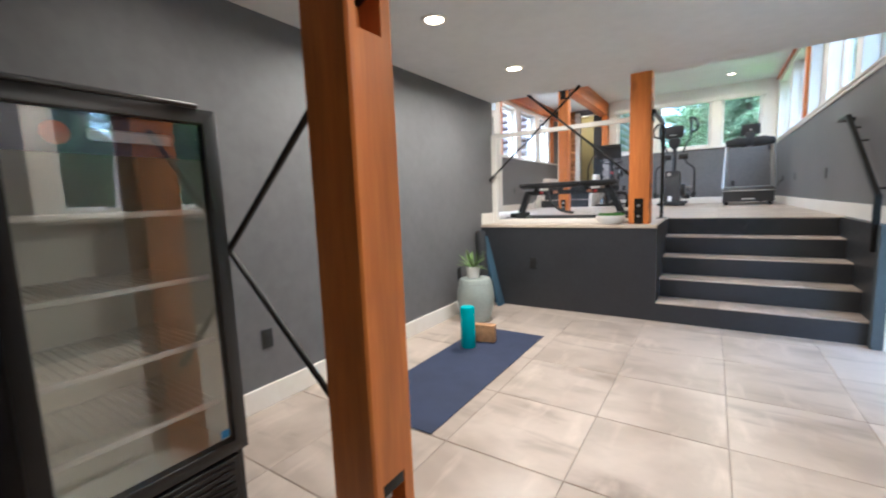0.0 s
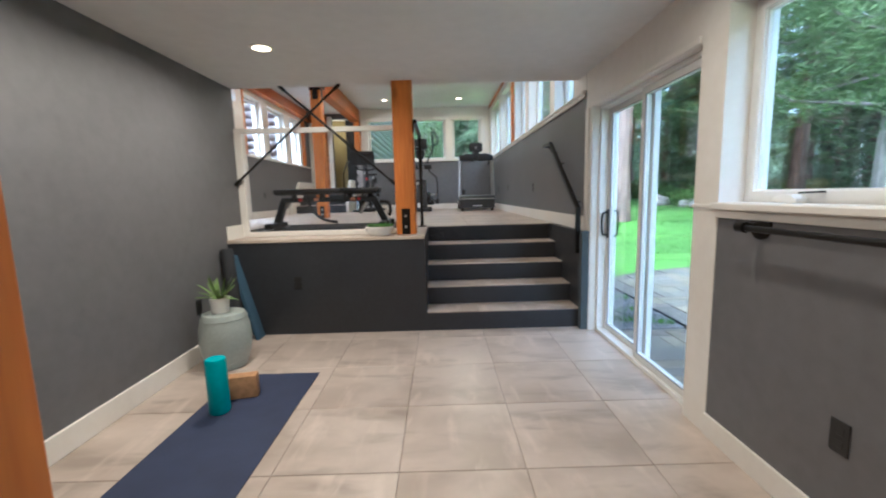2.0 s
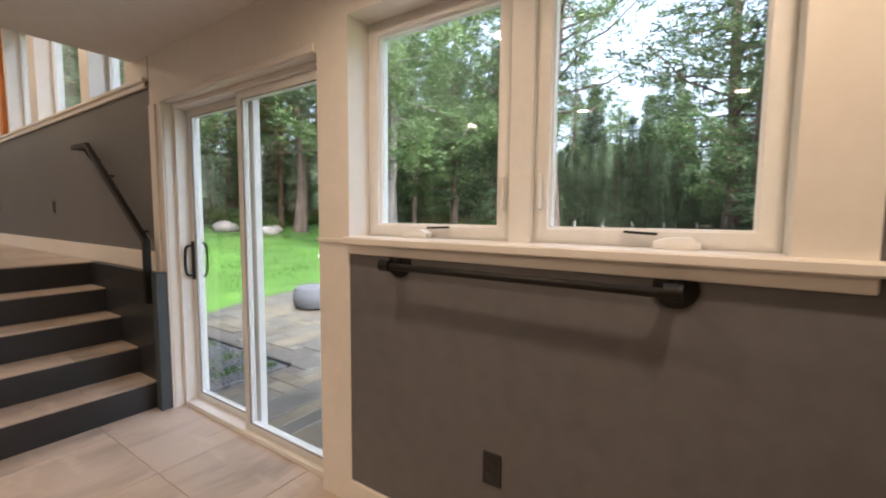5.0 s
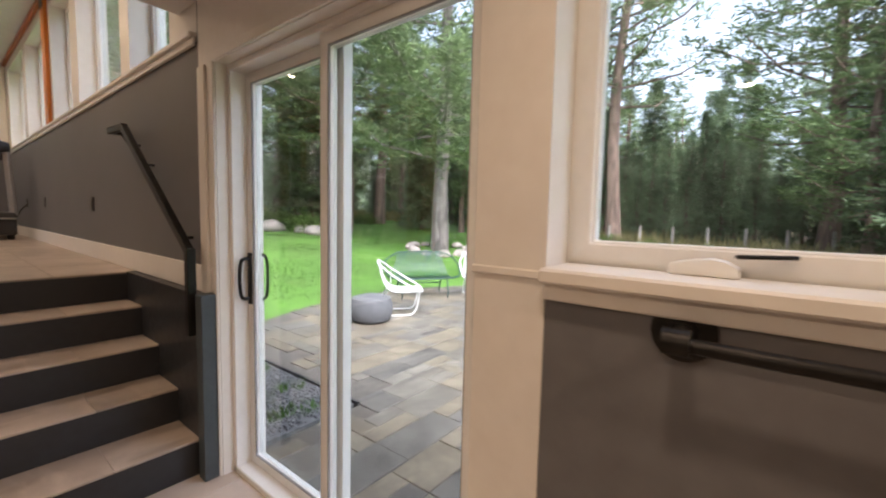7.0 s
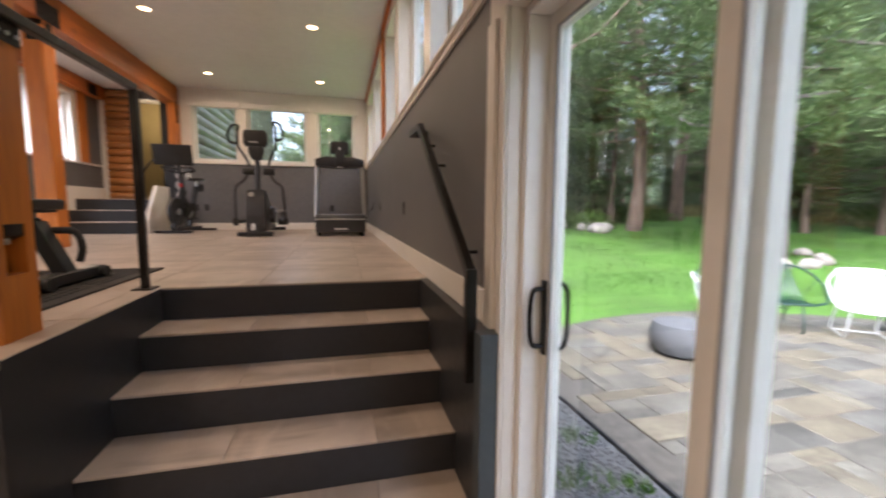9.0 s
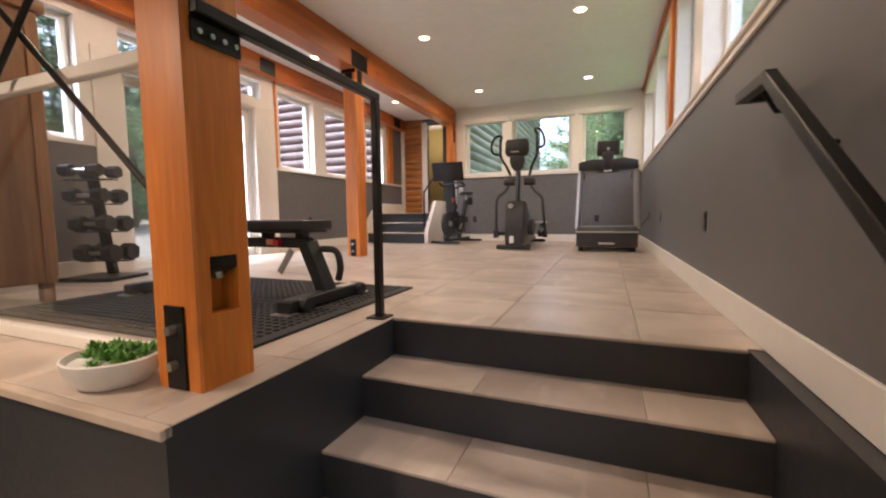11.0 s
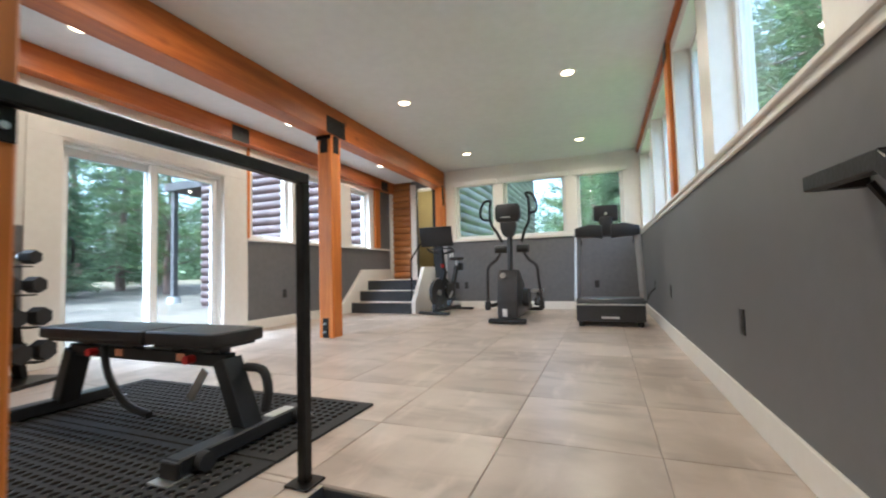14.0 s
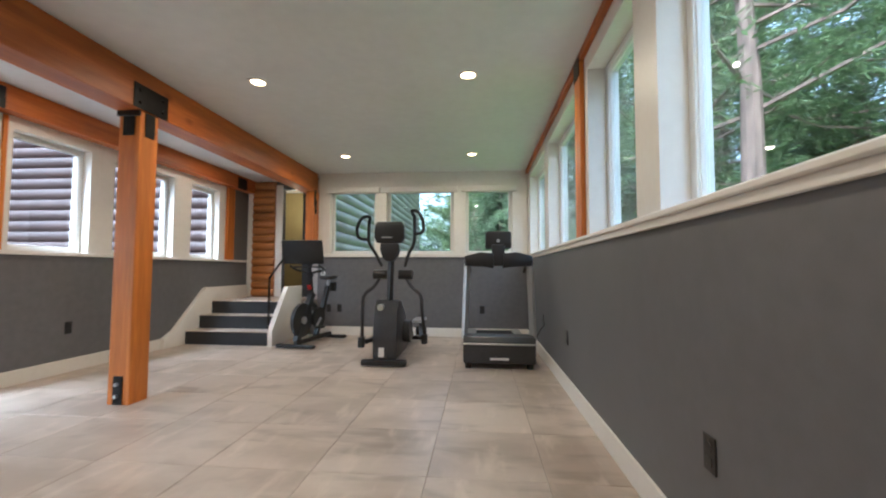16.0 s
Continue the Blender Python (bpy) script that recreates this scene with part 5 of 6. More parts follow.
def hole_mat(x0, x1, y0, y1, step=0.046):
    """A drainage mat: a rubber sheet of cells, each with an eight-sided hole."""
    nx, ny = int((x1 - x0 - 0.08) / step), int((y1 - y0 - 0.06) / step)
    v, f = [], []
    ox, oy = (x0 + x1 - nx * step) / 2, (y0 + y1 - ny * step) / 2
    H = 0.012
    for i in range(nx):
        for j in range(ny):
            cx, cy = ox + (i + 0.5) * step, oy + (j + 0.5) * step
            b = len(v)
            h = step / 2
            for dx, dy in ((-h, -h), (0, -h), (h, -h), (h, 0), (h, h), (0, h), (-h, h), (-h, 0)):
                v.append((cx + dx, cy + dy, H))
            for ring_z in (H, 0.001):
                for q in range(8):
                    a = math.radians(225 + q * 45)
                    v.append((cx + step * 0.36 * math.cos(a), cy + step * 0.36 * math.sin(a), ring_z))
            for q in range(8):
                n = (q + 1) % 8
                f.append((b + q, b + n, b + 8 + n, b + 8 + q))
                f.append((b + 8 + q, b + 8 + n, b + 16 + n, b + 16 + q))
    me = bpy.data.meshes.new("sheet")
    me.from_pydata(v, [], f)
    me.materials.append(RUBBER)
    t = thing("rubber_mat", "black rubber gym mat with rows of drain holes", "gym mat", (0, 0, UP), group="rubber mats")
    o = new("sheet", me)
    o.parent = t
    bm = bmesh.new()
    X0, X1, Y0, Y1 = ox, ox + nx * step, oy, oy + ny * step
    for a, b, c, d in ((x0, x1, y0, Y0), (x0, x1, Y1, y1), (x0, X0, Y0, Y1), (X1, x1, Y0, Y1)):
        box(bm, a, c, 0.0, b, d, H)
    part("border", bm, RUBBER, t)


hole_mat(-1.86, 0.0, 5.03, 5.735)
hole_mat(-1.86, 0.0, 5.745, 6.455)

# ---- weight bench ----
PAD = mat("black_vinyl", (0.018, 0.018, 0.02), 0.45, var=0.15, scale=12, bump=0.25, bscale=120)
FRAME = mat("graphite_powder_coat", (0.022, 0.024, 0.027), 0.4, 0.3, var=0.12, scale=10, bump=0.08)
RED = mat("red_plastic", (0.45, 0.02, 0.02), 0.4)
bn = thing("weight_bench", "black adjustable weight bench with two vinyl pads", "weight bench", (-0.93, 5.86, UP + 0.012))
for x0, x1 in ((-0.66, 0.16), (0.18, 0.62)):
    part("pad", B(x0, -0.135, 0.415, x1, 0.135, 0.475, bevel=0.016, seg=3), PAD, bn, "black vinyl pad")
    part("pad_board", B(x0 + 0.03, -0.11, 0.40, x1 - 0.03, 0.11, 0.415), BLACK, bn)
part("main_beam", B(-0.60, -0.03, 0.31, 0.56, 0.03, 0.37, bevel=0.005), FRAME, bn)
for x in (-0.45, -0.1, 0.24, 0.5):
    part("pad_support", B(x - 0.03, -0.028, 0.37, x + 0.03, 0.028, 0.40, bevel=0.003), FRAME, bn)
part("upright", bar(bmesh.new(), (0.67, 0, 0.05), (0.54, 0, 0.34), 0.10, 0.07), FRAME, bn)
part("upright", bar(bmesh.new(), (-0.68, 0, 0.05), (-0.57, 0, 0.34), 0.10, 0.07), FRAME, bn)
for x, y0, y1 in ((0.675, -0.35, 0.3), (-0.69, -0.26, 0.24)):
    bs = part("base_bar", B(x - 0.04, y0, 0.008, x + 0.04, y1, 0.07, bevel=0.006), FRAME, bn)
    for yy in (y0, y1):
        part("end_cap", B(x - 0.043, yy - 0.012, 0.0, x + 0.043, yy + 0.012, 0.065, bevel=0.004), BLACK, bs)
        part("foot_plate", B(x - 0.05, yy - 0.05, -0.0005, x + 0.05, yy + 0.05, 0.006, bevel=0.001), CHROME, bs, "bright steel foot plate")
    if x > 0:
        for yy in (-0.26, 0.25):
            part("wheel", rod(bmesh.new(), (x + 0.04, yy, 0.035), (x + 0.075, yy, 0.035), 0.035, None, 16), RUBBER, bs)
        part("label", B(x - 0.03, 0.10, 0.0705, x + 0.03, 0.24, 0.0715), mat("pale_label", (0.55, 0.55, 0.53), 0.5), bs, "pale printed label")
x = -0.28
part("ladder_arc", tube(bmesh.new(), curve_pts([(x, -0.04, 0.37), (x + 0.05, -0.04, 0.22), (x + 0.18, -0.04, 0.10), (x + 0.36, -0.04, 0.06)], 6), 0.018, 8), FRAME, bn, "curved adjuster ladder")
part("seat_ladder", bar(bmesh.new(), (0.36, -0.045, 0.16), (0.46, -0.045, 0.30), 0.012, 0.04), CHROME, bn, "bright seat adjuster")
for x in (-0.36, 0.36):
    part("pull_knob", rod(bmesh.new(), (x, -0.07, 0.34), (x, -0.03, 0.34), 0.02, None, 12), RED, bn, "red pull knob")
for x in (-0.2, 0.25):
    part("caution_label", B(x, -0.0315, 0.325, x + 0.06, -0.0302, 0.36), mat("warning_orange", (0.5, 0.22, 0.12), 0.6), bn, "small printed label")
part("handle", tube(bmesh.new(), curve_pts([(0.60, 0.05, 0.30), (0.70, 0.05, 0.29), (0.73, 0.05, 0.20), (0.71, 0.05, 0.12)], 5), 0.02, 8), RUBBER, bn, "rubber-gripped handle")

# ---- treadmill ----
GRAPH = mat("graphite_plastic", (0.045, 0.045, 0.047), 0.35, 0.3, var=0.1, scale=6, bump=0.05)
SILVER = mat("silver_paint", (0.50, 0.50, 0.49), 0.3, 0.7, var=0.06)
SCREEN = mat("dark_glass_screen", (0.008, 0.008, 0.01), 0.08, var=0.05, bump=0.0)
tm = thing("treadmill", "grey and black treadmill with silver uprights", "treadmill", (1.25, 9.76, UP))
bm = bmesh.new()
prism(bm, [(0.0, 0.06), (0.01, 0.29), (0.06, 0.335), (0.22, 0.35), (0.42, 0.22), (0.42, 0.06)], 0, -0.385, 0.385, 0.02)
part("motor_hood", bm, GRAPH, tm, "curved graphite motor hood")
part("hood_lip", B(-0.387, -0.004, 0.255, 0.387, 0.03, 0.275, bevel=0.006), SILVER, tm, "silver strip on the hood")
part("badge", B(-0.10, -0.0015, 0.10, 0.10, 0.001, 0.125), mat("badge_grey", (0.6, 0.6, 0.6), 0.4), tm, "pale badge bar")
part("deck", B(-0.36, 0.42, 0.10, 0.36, 1.75, 0.16, bevel=0.01), BLACK, tm)
part("belt", B(-0.25, 0.40, 0.161, 0.25, 1.74, 0.166), RUBBER, tm, "black running belt")
for s in (-1, 1):
    part("side_rail", B(s * 0.26, 0.40, 0.16, s * 0.37, 1.76, 0.185, bevel=0.006), SILVER, tm, "silver foot rail")
    part("upright", bar(bmesh.new(), (s * 0.375, 0.16, 0.30), (s * 0.345, 0.22, 1.16), 0.04, 0.085), SILVER, tm, "silver upright")
    part("handle_bar", tube(bmesh.new(), curve_pts([(s * 0.34, 0.24, 1.12), (s * 0.34, 0.45, 1.10), (s * 0.33, 0.62, 1.04)], 4), 0.022, 10), BLACK, tm)
    part("foot", rod(bmesh.new(), (s * 0.33, 0.08, 0), (s * 0.33, 0.08, 0.07), 0.035, None, 14), RUBBER, tm)
    part("rear_foot", rod(bmesh.new(), (s * 0.33, 1.65, 0), (s * 0.33, 1.65, 0.1), 0.03, None, 14), RUBBER, tm)
    bm = bmesh.new()
    prism(bm, [(s * 0.05, 1.07), (s * 0.05, 1.24), (s * 0.2, 1.255), (s * 0.375, 1.21), (s * 0.375, 1.10), (s * 0.16, 1.09)], 1, 0.14, 0.30, 0.015)
    part("console_wing", bm, BLACK, tm, "black console wing")
part("console_neck", B(-0.075, 0.15, 1.10, 0.075, 0.26, 1.34, bevel=0.02, seg=2), BLACK, tm)
con = part("console", B(-0.145, 0.17, 1.29, 0.145, 0.25, 1.49, bevel=0.03, seg=3), BLACK, tm, "black console head")
part("screen", B(-0.12, 0.2505, 1.32, 0.12, 0.253, 1.46), SCREEN, con)
part("emblem", rod(bmesh.new(), (0, 0.1685, 1.38), (0, 0.17, 1.38), 0.018, None, 16), SILVER, con)
part("power_cord", tube(bmesh.new(), curve_pts([(0.39, 0.2, 0.25), (0.45, 0.22, 0.38), (0.52, 0.3, 0.45), (0.53, 0.6, 0.46)], 6), 0.006, 6), BLACK, tm, "black power cord")

# ---- elliptical trainer ----
el = thing("elliptical_trainer", "dark grey elliptical trainer with looped handles", "elliptical", (0.0, 9.74, UP))
part("front_foot", B(-0.25, 0.0, 0.012, 0.25, 0.09, 0.075, bevel=0.02, seg=2), BLACK, el)
part("rear_foot", B(-0.22, 1.72, 0.012, 0.22, 1.80, 0.07, bevel=0.02, seg=2), BLACK, el)
part("frame_rail", B(-0.05, 0.05, 0.06, 0.05, 1.75, 0.13, bevel=0.008), GRAPH, el)
bm = bmesh.new()
prism(bm, [(0.06, 0.06), (0.04, 0.30), (0.10, 0.60), (0.20, 0.72), (0.36, 0.70), (0.62, 0.52), (0.78, 0.25), (0.74, 0.08)], 0, -0.14, 0.14, 0.045)
part("drive_housing", bm, GRAPH, el, "rounded graphite drive housing")
part("emblem", rod(bmesh.new(), (-0.05, 0.055, 0.635), (-0.05, 0.105, 0.64), 0.035, None, 20), SILVER, el, "round silver emblem")
part("sticker", B(-0.06, 0.038, 0.10, 0.0, 0.06, 0.20), mat("white_sticker", (0.7, 0.7, 0.68), 0.5), el, "white sticker")
part("mast", bar(bmesh.new(), (0.02, 0.22, 0.68), (0.03, 0.24, 1.32), 0.05, 0.06), GRAPH, el)
bm = bmesh.new()
prism(bm, [(-0.13, 1.36), (0.16, 1.36), (0.19, 1.42), (0.185, 1.56), (0.16, 1.605), (-0.13, 1.605), (-0.155, 1.56), (-0.16, 1.42)], 1, 0.17, 0.27, 0.02)
con = part("console", bm, BLACK, el, "black rounded console head")
part("screen", B(-0.12, 0.2705, 1.39, 0.15, 0.273, 1.56), SCREEN, con)
part("badge", B(-0.07, 0.1685, 1.415, 0.05, 0.17, 1.43), SILVER, con)
bm = bmesh.new()
prism(bm, [(-0.06, 1.19), (-0.02, 1.15), (0.06, 1.15), (0.10, 1.19), (0.13, 1.28), (0.125, 1.36), (-0.085, 1.36), (-0.09, 1.28)], 1, 0.16, 0.28, 0.02)
part("cup_holder", bm, BLACK, el, "black moulded cup holder")
for s in (-1, 1):
    dy, dz = (0.0, 0.0) if s < 0 else (-0.05, 0.06)
    x = lambda v: s * v + 0.03
    arm = [(x(0.14), 0.36, 1.10), (x(0.20), 0.30 + dy, 1.24), (x(0.27), 0.26 + dy, 1.38), (x(0.27), 0.26 + dy, 1.62 + dz)]
    part("upper_arm", tube(bmesh.new(), curve_pts(arm, 5), 0.019, 10), BLACK, el)
    top = [(x(0.27), 0.26 + dy, 1.60 + dz), (x(0.25), 0.2 + dy, 1.66 + dz), (x(0.33), 0.16 + dy, 1.64 + dz), (x(0.385), 0.16 + dy, 1.52 + dz), (x(0.37), 0.2 + dy, 1.42 + dz), (x(0.27), 0.26 + dy, 1.40 + dz)]
    part("handle_loop", tube(bmesh.new(), curve_pts(top, 5), 0.018, 10), RUBBER, el, "rubber-gripped looped handle")
    part("pivot", rod(bmesh.new(), (x(0.07), 0.34, 1.0), (x(0.23), 0.34, 1.0), 0.055, None, 18), BLACK, el, "black pivot cover")
    low = [(x(0.15), 0.34, 0.98), (x(0.22), 0.32, 0.86), (x(0.33), 0.30, 0.76), (x(0.35), 0.30, 0.60), (x(0.345), 0.28 + 0.3 * (s > 0), 0.25)]
    part("swing_arm", tube(bmesh.new(), curve_pts(low, 5), 0.02, 10), GRAPH, el)
    part("swing_foot", B(x(0.345) - 0.035, 0.22 + 0.3 * (s > 0), 0.16, x(0.345) + 0.035, 0.30 + 0.3 * (s > 0), 0.28, bevel=0.012, seg=2), BLACK, el)
    part("pedal_arm", bar(bmesh.new(), (x(0.30), 0.30 + 0.3 * (s > 0), 0.22), (x(0.16), 1.45, 0.30 + 0.08 * s), 0.045, 0.05), GRAPH, el)
    part("pedal", B(x(0.20) - 0.075, 0.95, 0.30 + 0.06 * s, x(0.20) + 0.075, 1.32, 0.34 + 0.06 * s, bevel=0.012, seg=2), SILVER if s > 0 else BLACK, el)
    part("roller", rod(bmesh.new(), (x(0.10), 1.5, 0.18), (x(0.24), 1.5, 0.18), 0.06, None, 18), RUBBER, el)
part("crank_disc", rod(bmesh.new(), (-0.16, 0.5, 0.32), (0.22, 0.5, 0.32), 0.13, None, 24), GRAPH, el)

# ---- exercise bike ----
bk = thing("exercise_bike", "black indoor exercise bike with a tilted touch screen", "exercise bike", (-1.41, 10.62, UP), -8)
part("front_foot", B(-0.28, 0.0, 0.012, 0.28, 0.07, 0.055, bevel=0.012, seg=2), BLACK, bk)
part("rear_foot", B(-0.27, 0.92, 0.012, 0.27, 0.99, 0.055, bevel=0.012, seg=2), BLACK, bk)
part("keel", bar(bmesh.new(), (0, 0.03, 0.07), (0, 0.96, 0.07), 0.06, 0.05), FRAME, bk)
part("fork", bar(bmesh.new(), (0, 0.04, 0.08), (0, 0.42, 0.72), 0.07, 0.09), FRAME, bk)
part("seat_tube", bar(bmesh.new(), (0, 0.55, 0.1), (0, 0.86, 0.80), 0.06, 0.07), FRAME, bk)
part("top_tube", bar(bmesh.new(), (0, 0.34, 0.60), (0, 0.72, 0.36), 0.06, 0.08), FRAME, bk)
fw = part("flywheel", rod(bmesh.new(), (-0.025, 0.17, 0.36), (0.025, 0.17, 0.36), 0.23, None, 36), BLACK, bk, "black flywheel")
part("hub", rod(bmesh.new(), (-0.05, 0.17, 0.36), (0.05, 0.17, 0.36), 0.05, None, 20), CHROME, fw)
part("belt_cover", rod(bmesh.new(), (0.03, 0.52, 0.36), (0.07, 0.52, 0.36), 0.15, None, 28), BLACK, bk)
part("handle_post", bar(bmesh.new(), (0, 0.40, 0.66), (0, 0.34, 1.02), 0.05, 0.06), FRAME, bk)
for s in (-1, 1):
    part("handle_bar", tube(bmesh.new(), curve_pts([(0, 0.36, 1.0), (s * 0.12, 0.38, 1.03), (s * 0.22, 0.36, 1.05), (s * 0.22, 0.22, 1.10)], 5), 0.017, 8), RUBBER, bk)
    part("crank_arm", bar(bmesh.new(), (s * 0.09, 0.52, 0.36), (s * 0.09, 0.52 - s * 0.12, 0.36 - s * 0.11), 0.02, 0.03), CHROME, bk)
    part("pedal", B(s * 0.10, 0.46 - s * 0.12, 0.34 - s * 0.11, s * 0.20, 0.57 - s * 0.12, 0.365 - s * 0.11, bevel=0.006), BLACK, bk)
bm = bmesh.new()
prism(bm, [(0.74, 0.93), (0.80, 0.90), (1.02, 0.92), (1.03, 0.96), (0.92, 0.965), (0.76, 0.955)], 0, -0.08, 0.08, 0.015)
part("saddle", bm, BLACK, bk, "black padded saddle")
part("saddle_post", rod(bmesh.new(), (0, 0.86, 0.78), (0, 0.9, 0.93), 0.02, None, 10), CHROME, bk)
part("bottle_cage", B(-0.05, 0.96, 0.72, 0.05, 1.06, 0.86, bevel=0.015, seg=2), BLACK, bk)
part("resistance_knob", rod(bmesh.new(), (0, 0.36, 0.78), (0, 0.33, 0.83), 0.028, None, 14), RED, bk, "red resistance knob")
part("screen_arm", bar(bmesh.new(), (0, 0.34, 1.0), (0, 0.30, 1.30), 0.06, 0.03), FRAME, bk)
sc = part("screen_case", B(-0.29, -0.02, -0.17, 0.29, 0.02, 0.17, bevel=0.012, seg=2), BLACK, bk, "black tilted screen housing")
sc.matrix_local = pose(-0.06, 0.26, 1.30, 16, 0, 10)
part("screen", B(-0.275, 0.0202, -0.155, 0.275, 0.0225, 0.155), SCREEN, sc)
part("shelf", B(-0.16, 0.2, 1.08, 0.22, 0.32, 1.10, bevel=0.006), BLACK, bk)

# ---- stairs to the house ----
LAND = 1.49
s2 = thing("stairs_house", "three charcoal risers with pale nosings up to a house door", "stairs", (0, 0, 0), kind="structure")
for i in range(3):
    y = 10.80 + i * 0.28
    z = UP + i * 0.19
    part("riser", B(-3.085, y, z, -1.86, y + 0.02, z + 0.178), DARK, s2, "charcoal painted riser")
    part("core", B(-3.085, y + 0.02, UP, -1.86, y + 0.28, z + 0.178), GROUT, s2)
    part("tread", B(-3.085, y - 0.01, z + 0.178, -1.86, y + (0.28 if i < 2 else 1.1), z + 0.19, bevel=0.003), TILE, s2, "pale cement-look tile tread")
bm = bmesh.new()
prism(bm, [(10.42, UP), (10.42, UP + 0.135), (10.60, UP + 0.22), (11.22, 1.70), (12.3, 1.70), (12.3, UP)], 0, -3.149, -3.086, 0.004)
part("stringer", bm, WHITE, s2, "cream white skirt board")
bm = bmesh.new()
prism(bm, [(10.76, UP), (10.76, UP + 0.22), (11.20, 1.72), (11.68, 1.72), (11.68, UP)], 0, -1.86, -1.79, 0.004)
part("stringer", bm, WHITE, s2, "cream white capped side wall")
part("hand_rail", tube(bmesh.new(), curve_pts([(-1.90, 10.86, UP + 0.2), (-1.90, 10.86, 1.80), (-1.90, 10.90, 1.88), (-1.90, 11.3, 2.15), (-1.90, 11.6, 2.2)], 4), 0.016, 8), STEEL, s2, "black hand rail")
solid("floor_landing", B(UWX, 11.66, 1.2, -1.63, 13.6, LAND - 0.013), GROUT, "landing in front of the house door", "floor")
YELLOW = mat("ochre_wall_paint", (0.42, 0.34, 0.15), 0.7, var=0.05)
solid("wall_hall", cells(bmesh.new(), 1, 12.4, 12.5, -3.15, -1.63, 1.2, CEILZ, [(-2.50, -1.75, 1.2, 3.42)]), GREY, "dark grey wall at the house door", "wall")
solid("wall_hall_back", B(-3.15, 13.5, 1.2, -1.63, 13.6, CEILZ), YELLOW, "ochre painted hall wall", "wall")
solid("wall_hall_west", B(-3.25, 12.5, 1.2, -3.15, 13.6, CEILZ), YELLOW, "ochre painted hall side wall", "wall")
solid("wall_hall_east", B(-1.78, 12.5, 1.2, -1.70, 13.6, CEILZ), GREY, "dark grey hall side wall", "wall")
solid("trim_hall_door", B(-2.63, 12.385, LAND, -2.50, 12.4, 3.5, bevel=0.003), WHITE, "cream white door casing", "trim")
solid("trim_hall_corner", B(-3.14, 12.36, LAND, -3.04, 12.4, 3.5, bevel=0.003), WHITE, "cream white corner board", "trim")
LOGIN = timber("varnished_log", (0.40, 0.17, 0.045), 0)
lw = thing("wall_log_panel", "strip of varnished half-log wall beside the door", "wall", kind="structure")
lm = mesh_of("log", rod(bmesh.new(), (-3.04, 0, 0), (-2.63, 0, 0), 0.075, None, 16), LOGIN)
for k in range(15):
    o = new("log", lm)
    o.location, o.parent = (0, 12.41, LAND + 0.07 + k * 0.138), lw
hd = thing("house_door", "dark house door standing ajar", "door", (-1.78, 12.42, LAND - 0.013), 0)
part("leaf", B(-0.35, -0.02, 0.01, -0.03, 0.02, 1.92, bevel=0.004), mat("dark_door_paint", (0.012, 0.012, 0.013), 0.4), hd)
part("handle", rod(bmesh.new(), (-0.31, -0.06, 0.95), (-0.31, -0.02, 0.95), 0.02, None, 12), STEEL, hd)
# Unseen point light added to brighten the hall; it has no fixture.
hl = new("hall_lamp", bpy.data.lights.new("hall_lamp", 'POINT'))
hl.data.energy, hl.data.color, hl.data.shadow_soft_size = 1.5, (1.0, 0.75, 0.45), 0.1
hl.location = (-2.5, 12.9, 3.2)


# ---- floor tiles, laid last ----
def tile_mesh(w, d):
    return mesh_of("tile", B(-w / 2, -d / 2, -0.012, w / 2, d / 2, 0, bevel=0.0025), TILE)


TILES = {}


def lay(parent, xs, ys, z, skip=None):
    for x0, x1 in zip(xs, xs[1:]):
        for y0, y1 in zip(ys, ys[1:]):
            if skip and skip((x0 + x1) / 2, (y0 + y1) / 2):
                continue
            key = (round(x1 - x0 - 0.0035, 3), round(y1 - y0 - 0.0035, 3))
            if key not in TILES:
                TILES[key] = tile_mesh(*key)
            t = new("tile", TILES[key])
            t.location = ((x0 + x1) / 2, (y0 + y1) / 2, z)
            t.parent = parent


def grid(a, b, start, step):
    k = [a]
    v = start + math.ceil((a + 0.02 - start) / step) * step
    while v < b - 0.02:
        k.append(v)
        v += step
    return k + [b]


lay(floor_low, grid(WX, EX + 0.1, 0.195, 0.605), grid(-1.6, FRONT, 3.125, 0.61), 0.0)
lay(floor_up, grid(WX, SX0, 0.165, 0.608), grid(FRONT + 0.02, 5.68, 5.035, 0.6085), UP)
lay(floor_up, grid(UWX, WX, 0.165, 0.608), grid(4.95, 5.68, 5.035, 0.6085), UP)
lay(floor_up, grid(UWX, EX, 0.165, 0.608), grid(5.68, NY, 5.035, 0.6085), UP)

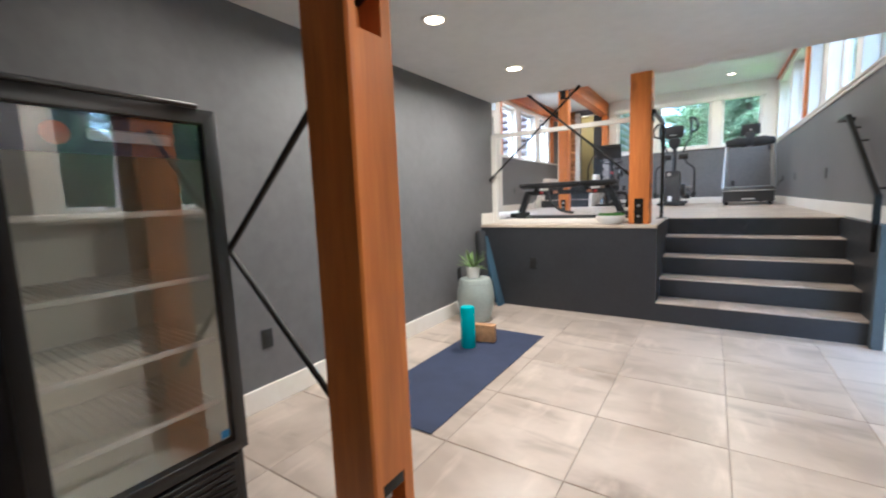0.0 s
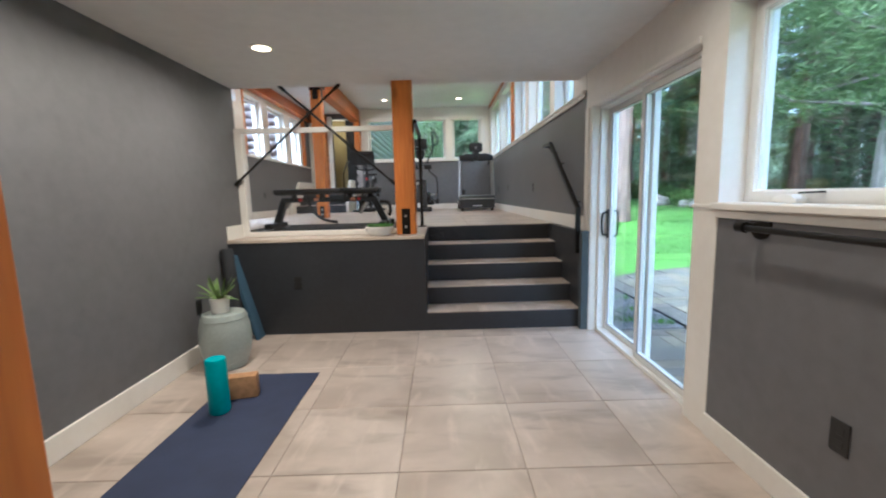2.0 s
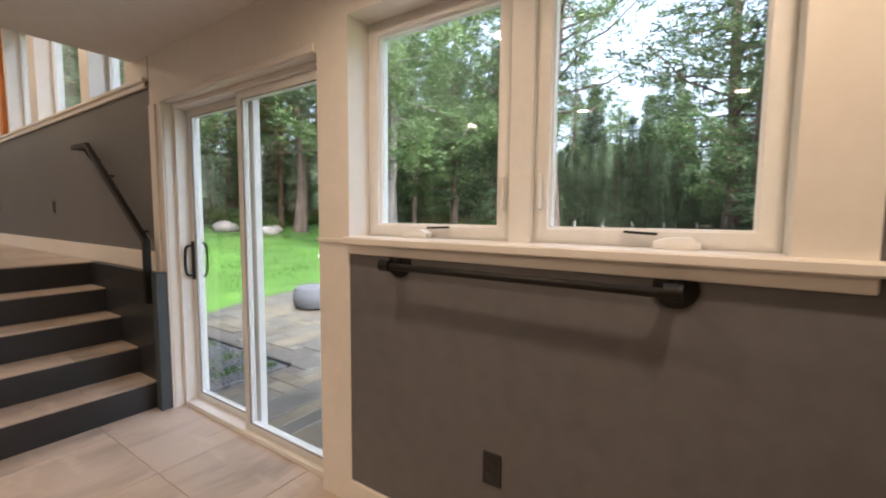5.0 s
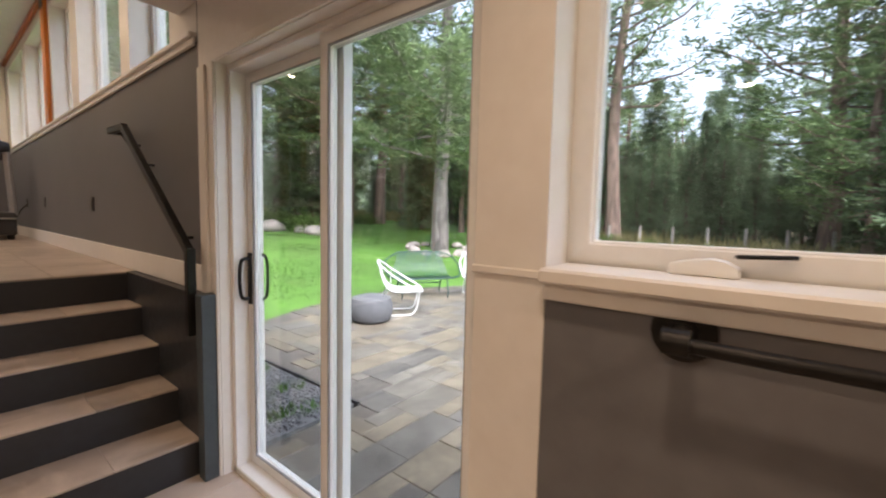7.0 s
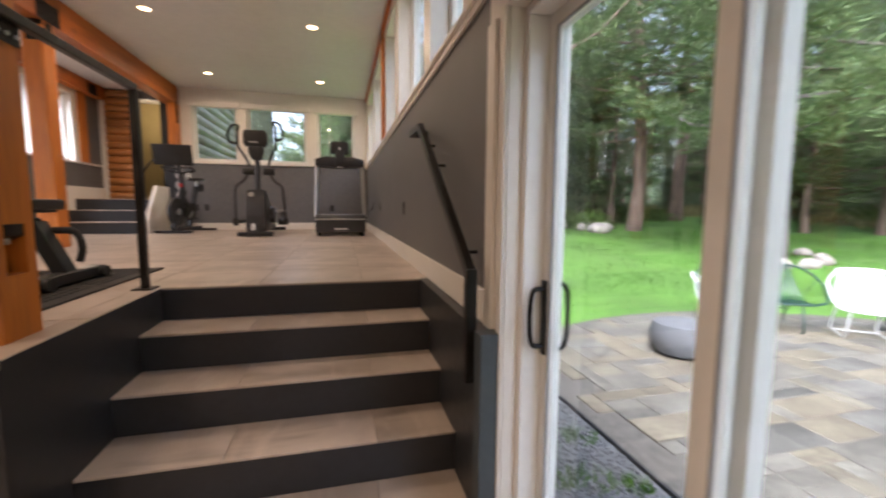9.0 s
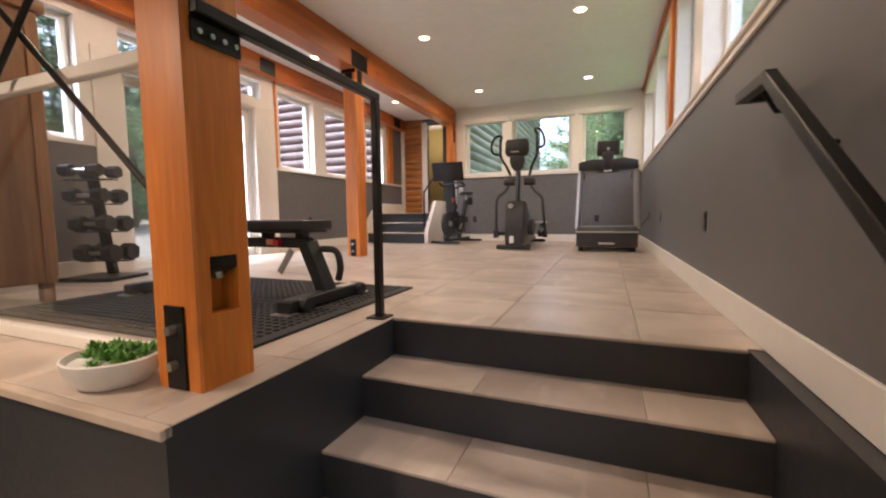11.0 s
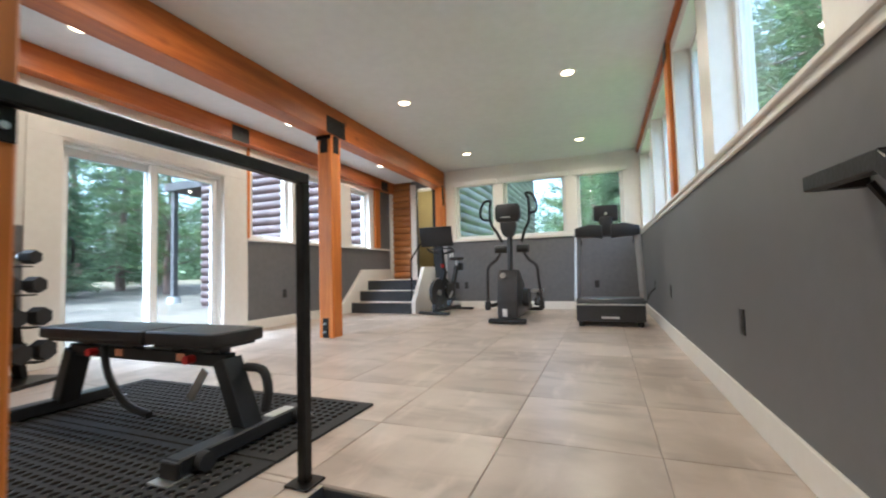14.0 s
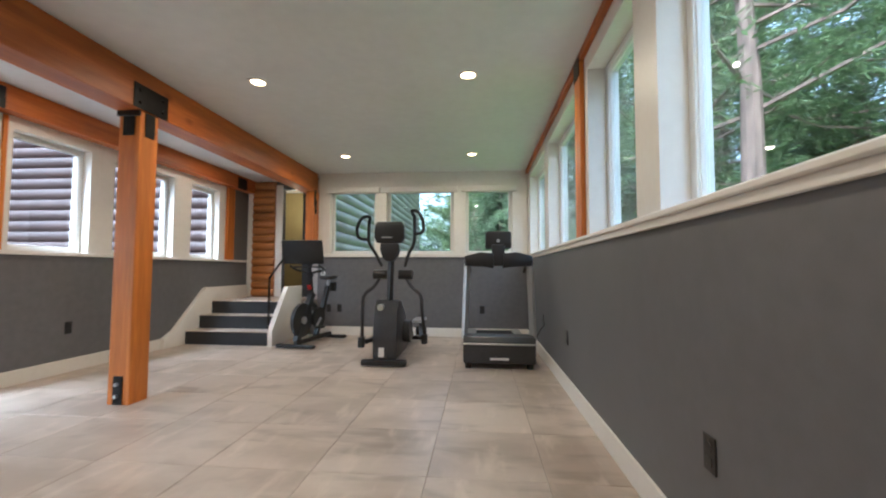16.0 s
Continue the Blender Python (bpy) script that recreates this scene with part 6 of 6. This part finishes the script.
# patio pavers, in mixed sizes on a module
U = 0.14
SIZES = [(2, 1), (2, 2), (3, 2), (3, 2), (4, 2), (1, 2), (3, 1)]
PMESH = {}
rng = random.Random(31)
taken, near = set(), 0
jv, jf = [[] for _ in PAVE], [[] for _ in PAVE]
cols, rows = int((PX + PR - 2.06) / U) + 1, int(2 * PR / U) + 1
for j in range(rows):
    for i in range(cols):
        if (i, j) in taken:
            continue
        w, d = rng.choice(SIZES)
        while w > 1 and any((i + a, j + b) in taken for a in range(w) for b in range(d)):
            w -= 1
        while d > 1 and any((i + a, j + b) in taken for a in range(w) for b in range(d)):
            d -= 1
        taken |= {(i + a, j + b) for a in range(w) for b in range(d)}
        x0, y0 = 2.06 + i * U, PY - PR + j * U
        cx, cy = x0 + w * U / 2, y0 + d * U / 2
        if not all(on_patio(x0 + a, y0 + b) for a in (0.02, w * U - 0.02) for b in (0.02, d * U - 0.02)):
            continue
        c = rng.choices(range(4), (4, 4, 3, 2))[0]
        z = -0.1 + rng.uniform(-0.003, 0.003)
        if x0 < 5.6 and 3.3 < y0 < 6.8 and near < 300:
            near += 1
            key = (w, d, c)
            if key not in PMESH:
                PMESH[key] = mesh_of("paver", B(-w * U / 2 + 0.0025, -d * U / 2 + 0.0025, -0.04, w * U / 2 - 0.0025, d * U / 2 - 0.0025, 0, bevel=0.004), PAVE[c])
            o = new("paver", PMESH[key])
            o.location, o.parent = (cx, cy, z), patio
        else:
            a, b, k = w * U / 2 - 0.0025, d * U / 2 - 0.0025, len(jv[c])
            for dx, dy, dz in ((-1, -1, -0.03), (1, -1, -0.03), (1, 1, -0.03), (-1, 1, -0.03), (-1, -1, -0.004), (1, -1, -0.004), (1, 1, -0.004), (-1, 1, -0.004)):
                jv[c].append((cx + dx * a, cy + dy * b, z + dz))
            for dx, dy in ((-1, -1), (1, -1), (1, 1), (-1, 1)):
                jv[c].append((cx + dx * (a - 0.005), cy + dy * (b - 0.005), z))
            jf[c] += [(k + q, k + (q + 1) % 4, k + 4 + (q + 1) % 4, k + 4 + q) for q in range(4)] + [(k + 4 + q, k + 4 + (q + 1) % 4, k + 8 + (q + 1) % 4, k + 8 + q) for q in range(4)] + [(k + 8, k + 9, k + 10, k + 11)]
for c, name in enumerate(("tan", "grey", "charcoal", "buff")):
    me = bpy.data.meshes.new("pavers")
    me.from_pydata(jv[c], [], jf[c])
    me.materials.append(PAVE[c])
    o = tagged(new("far_pavers", me), kind="stuff")
    o.parent = patio
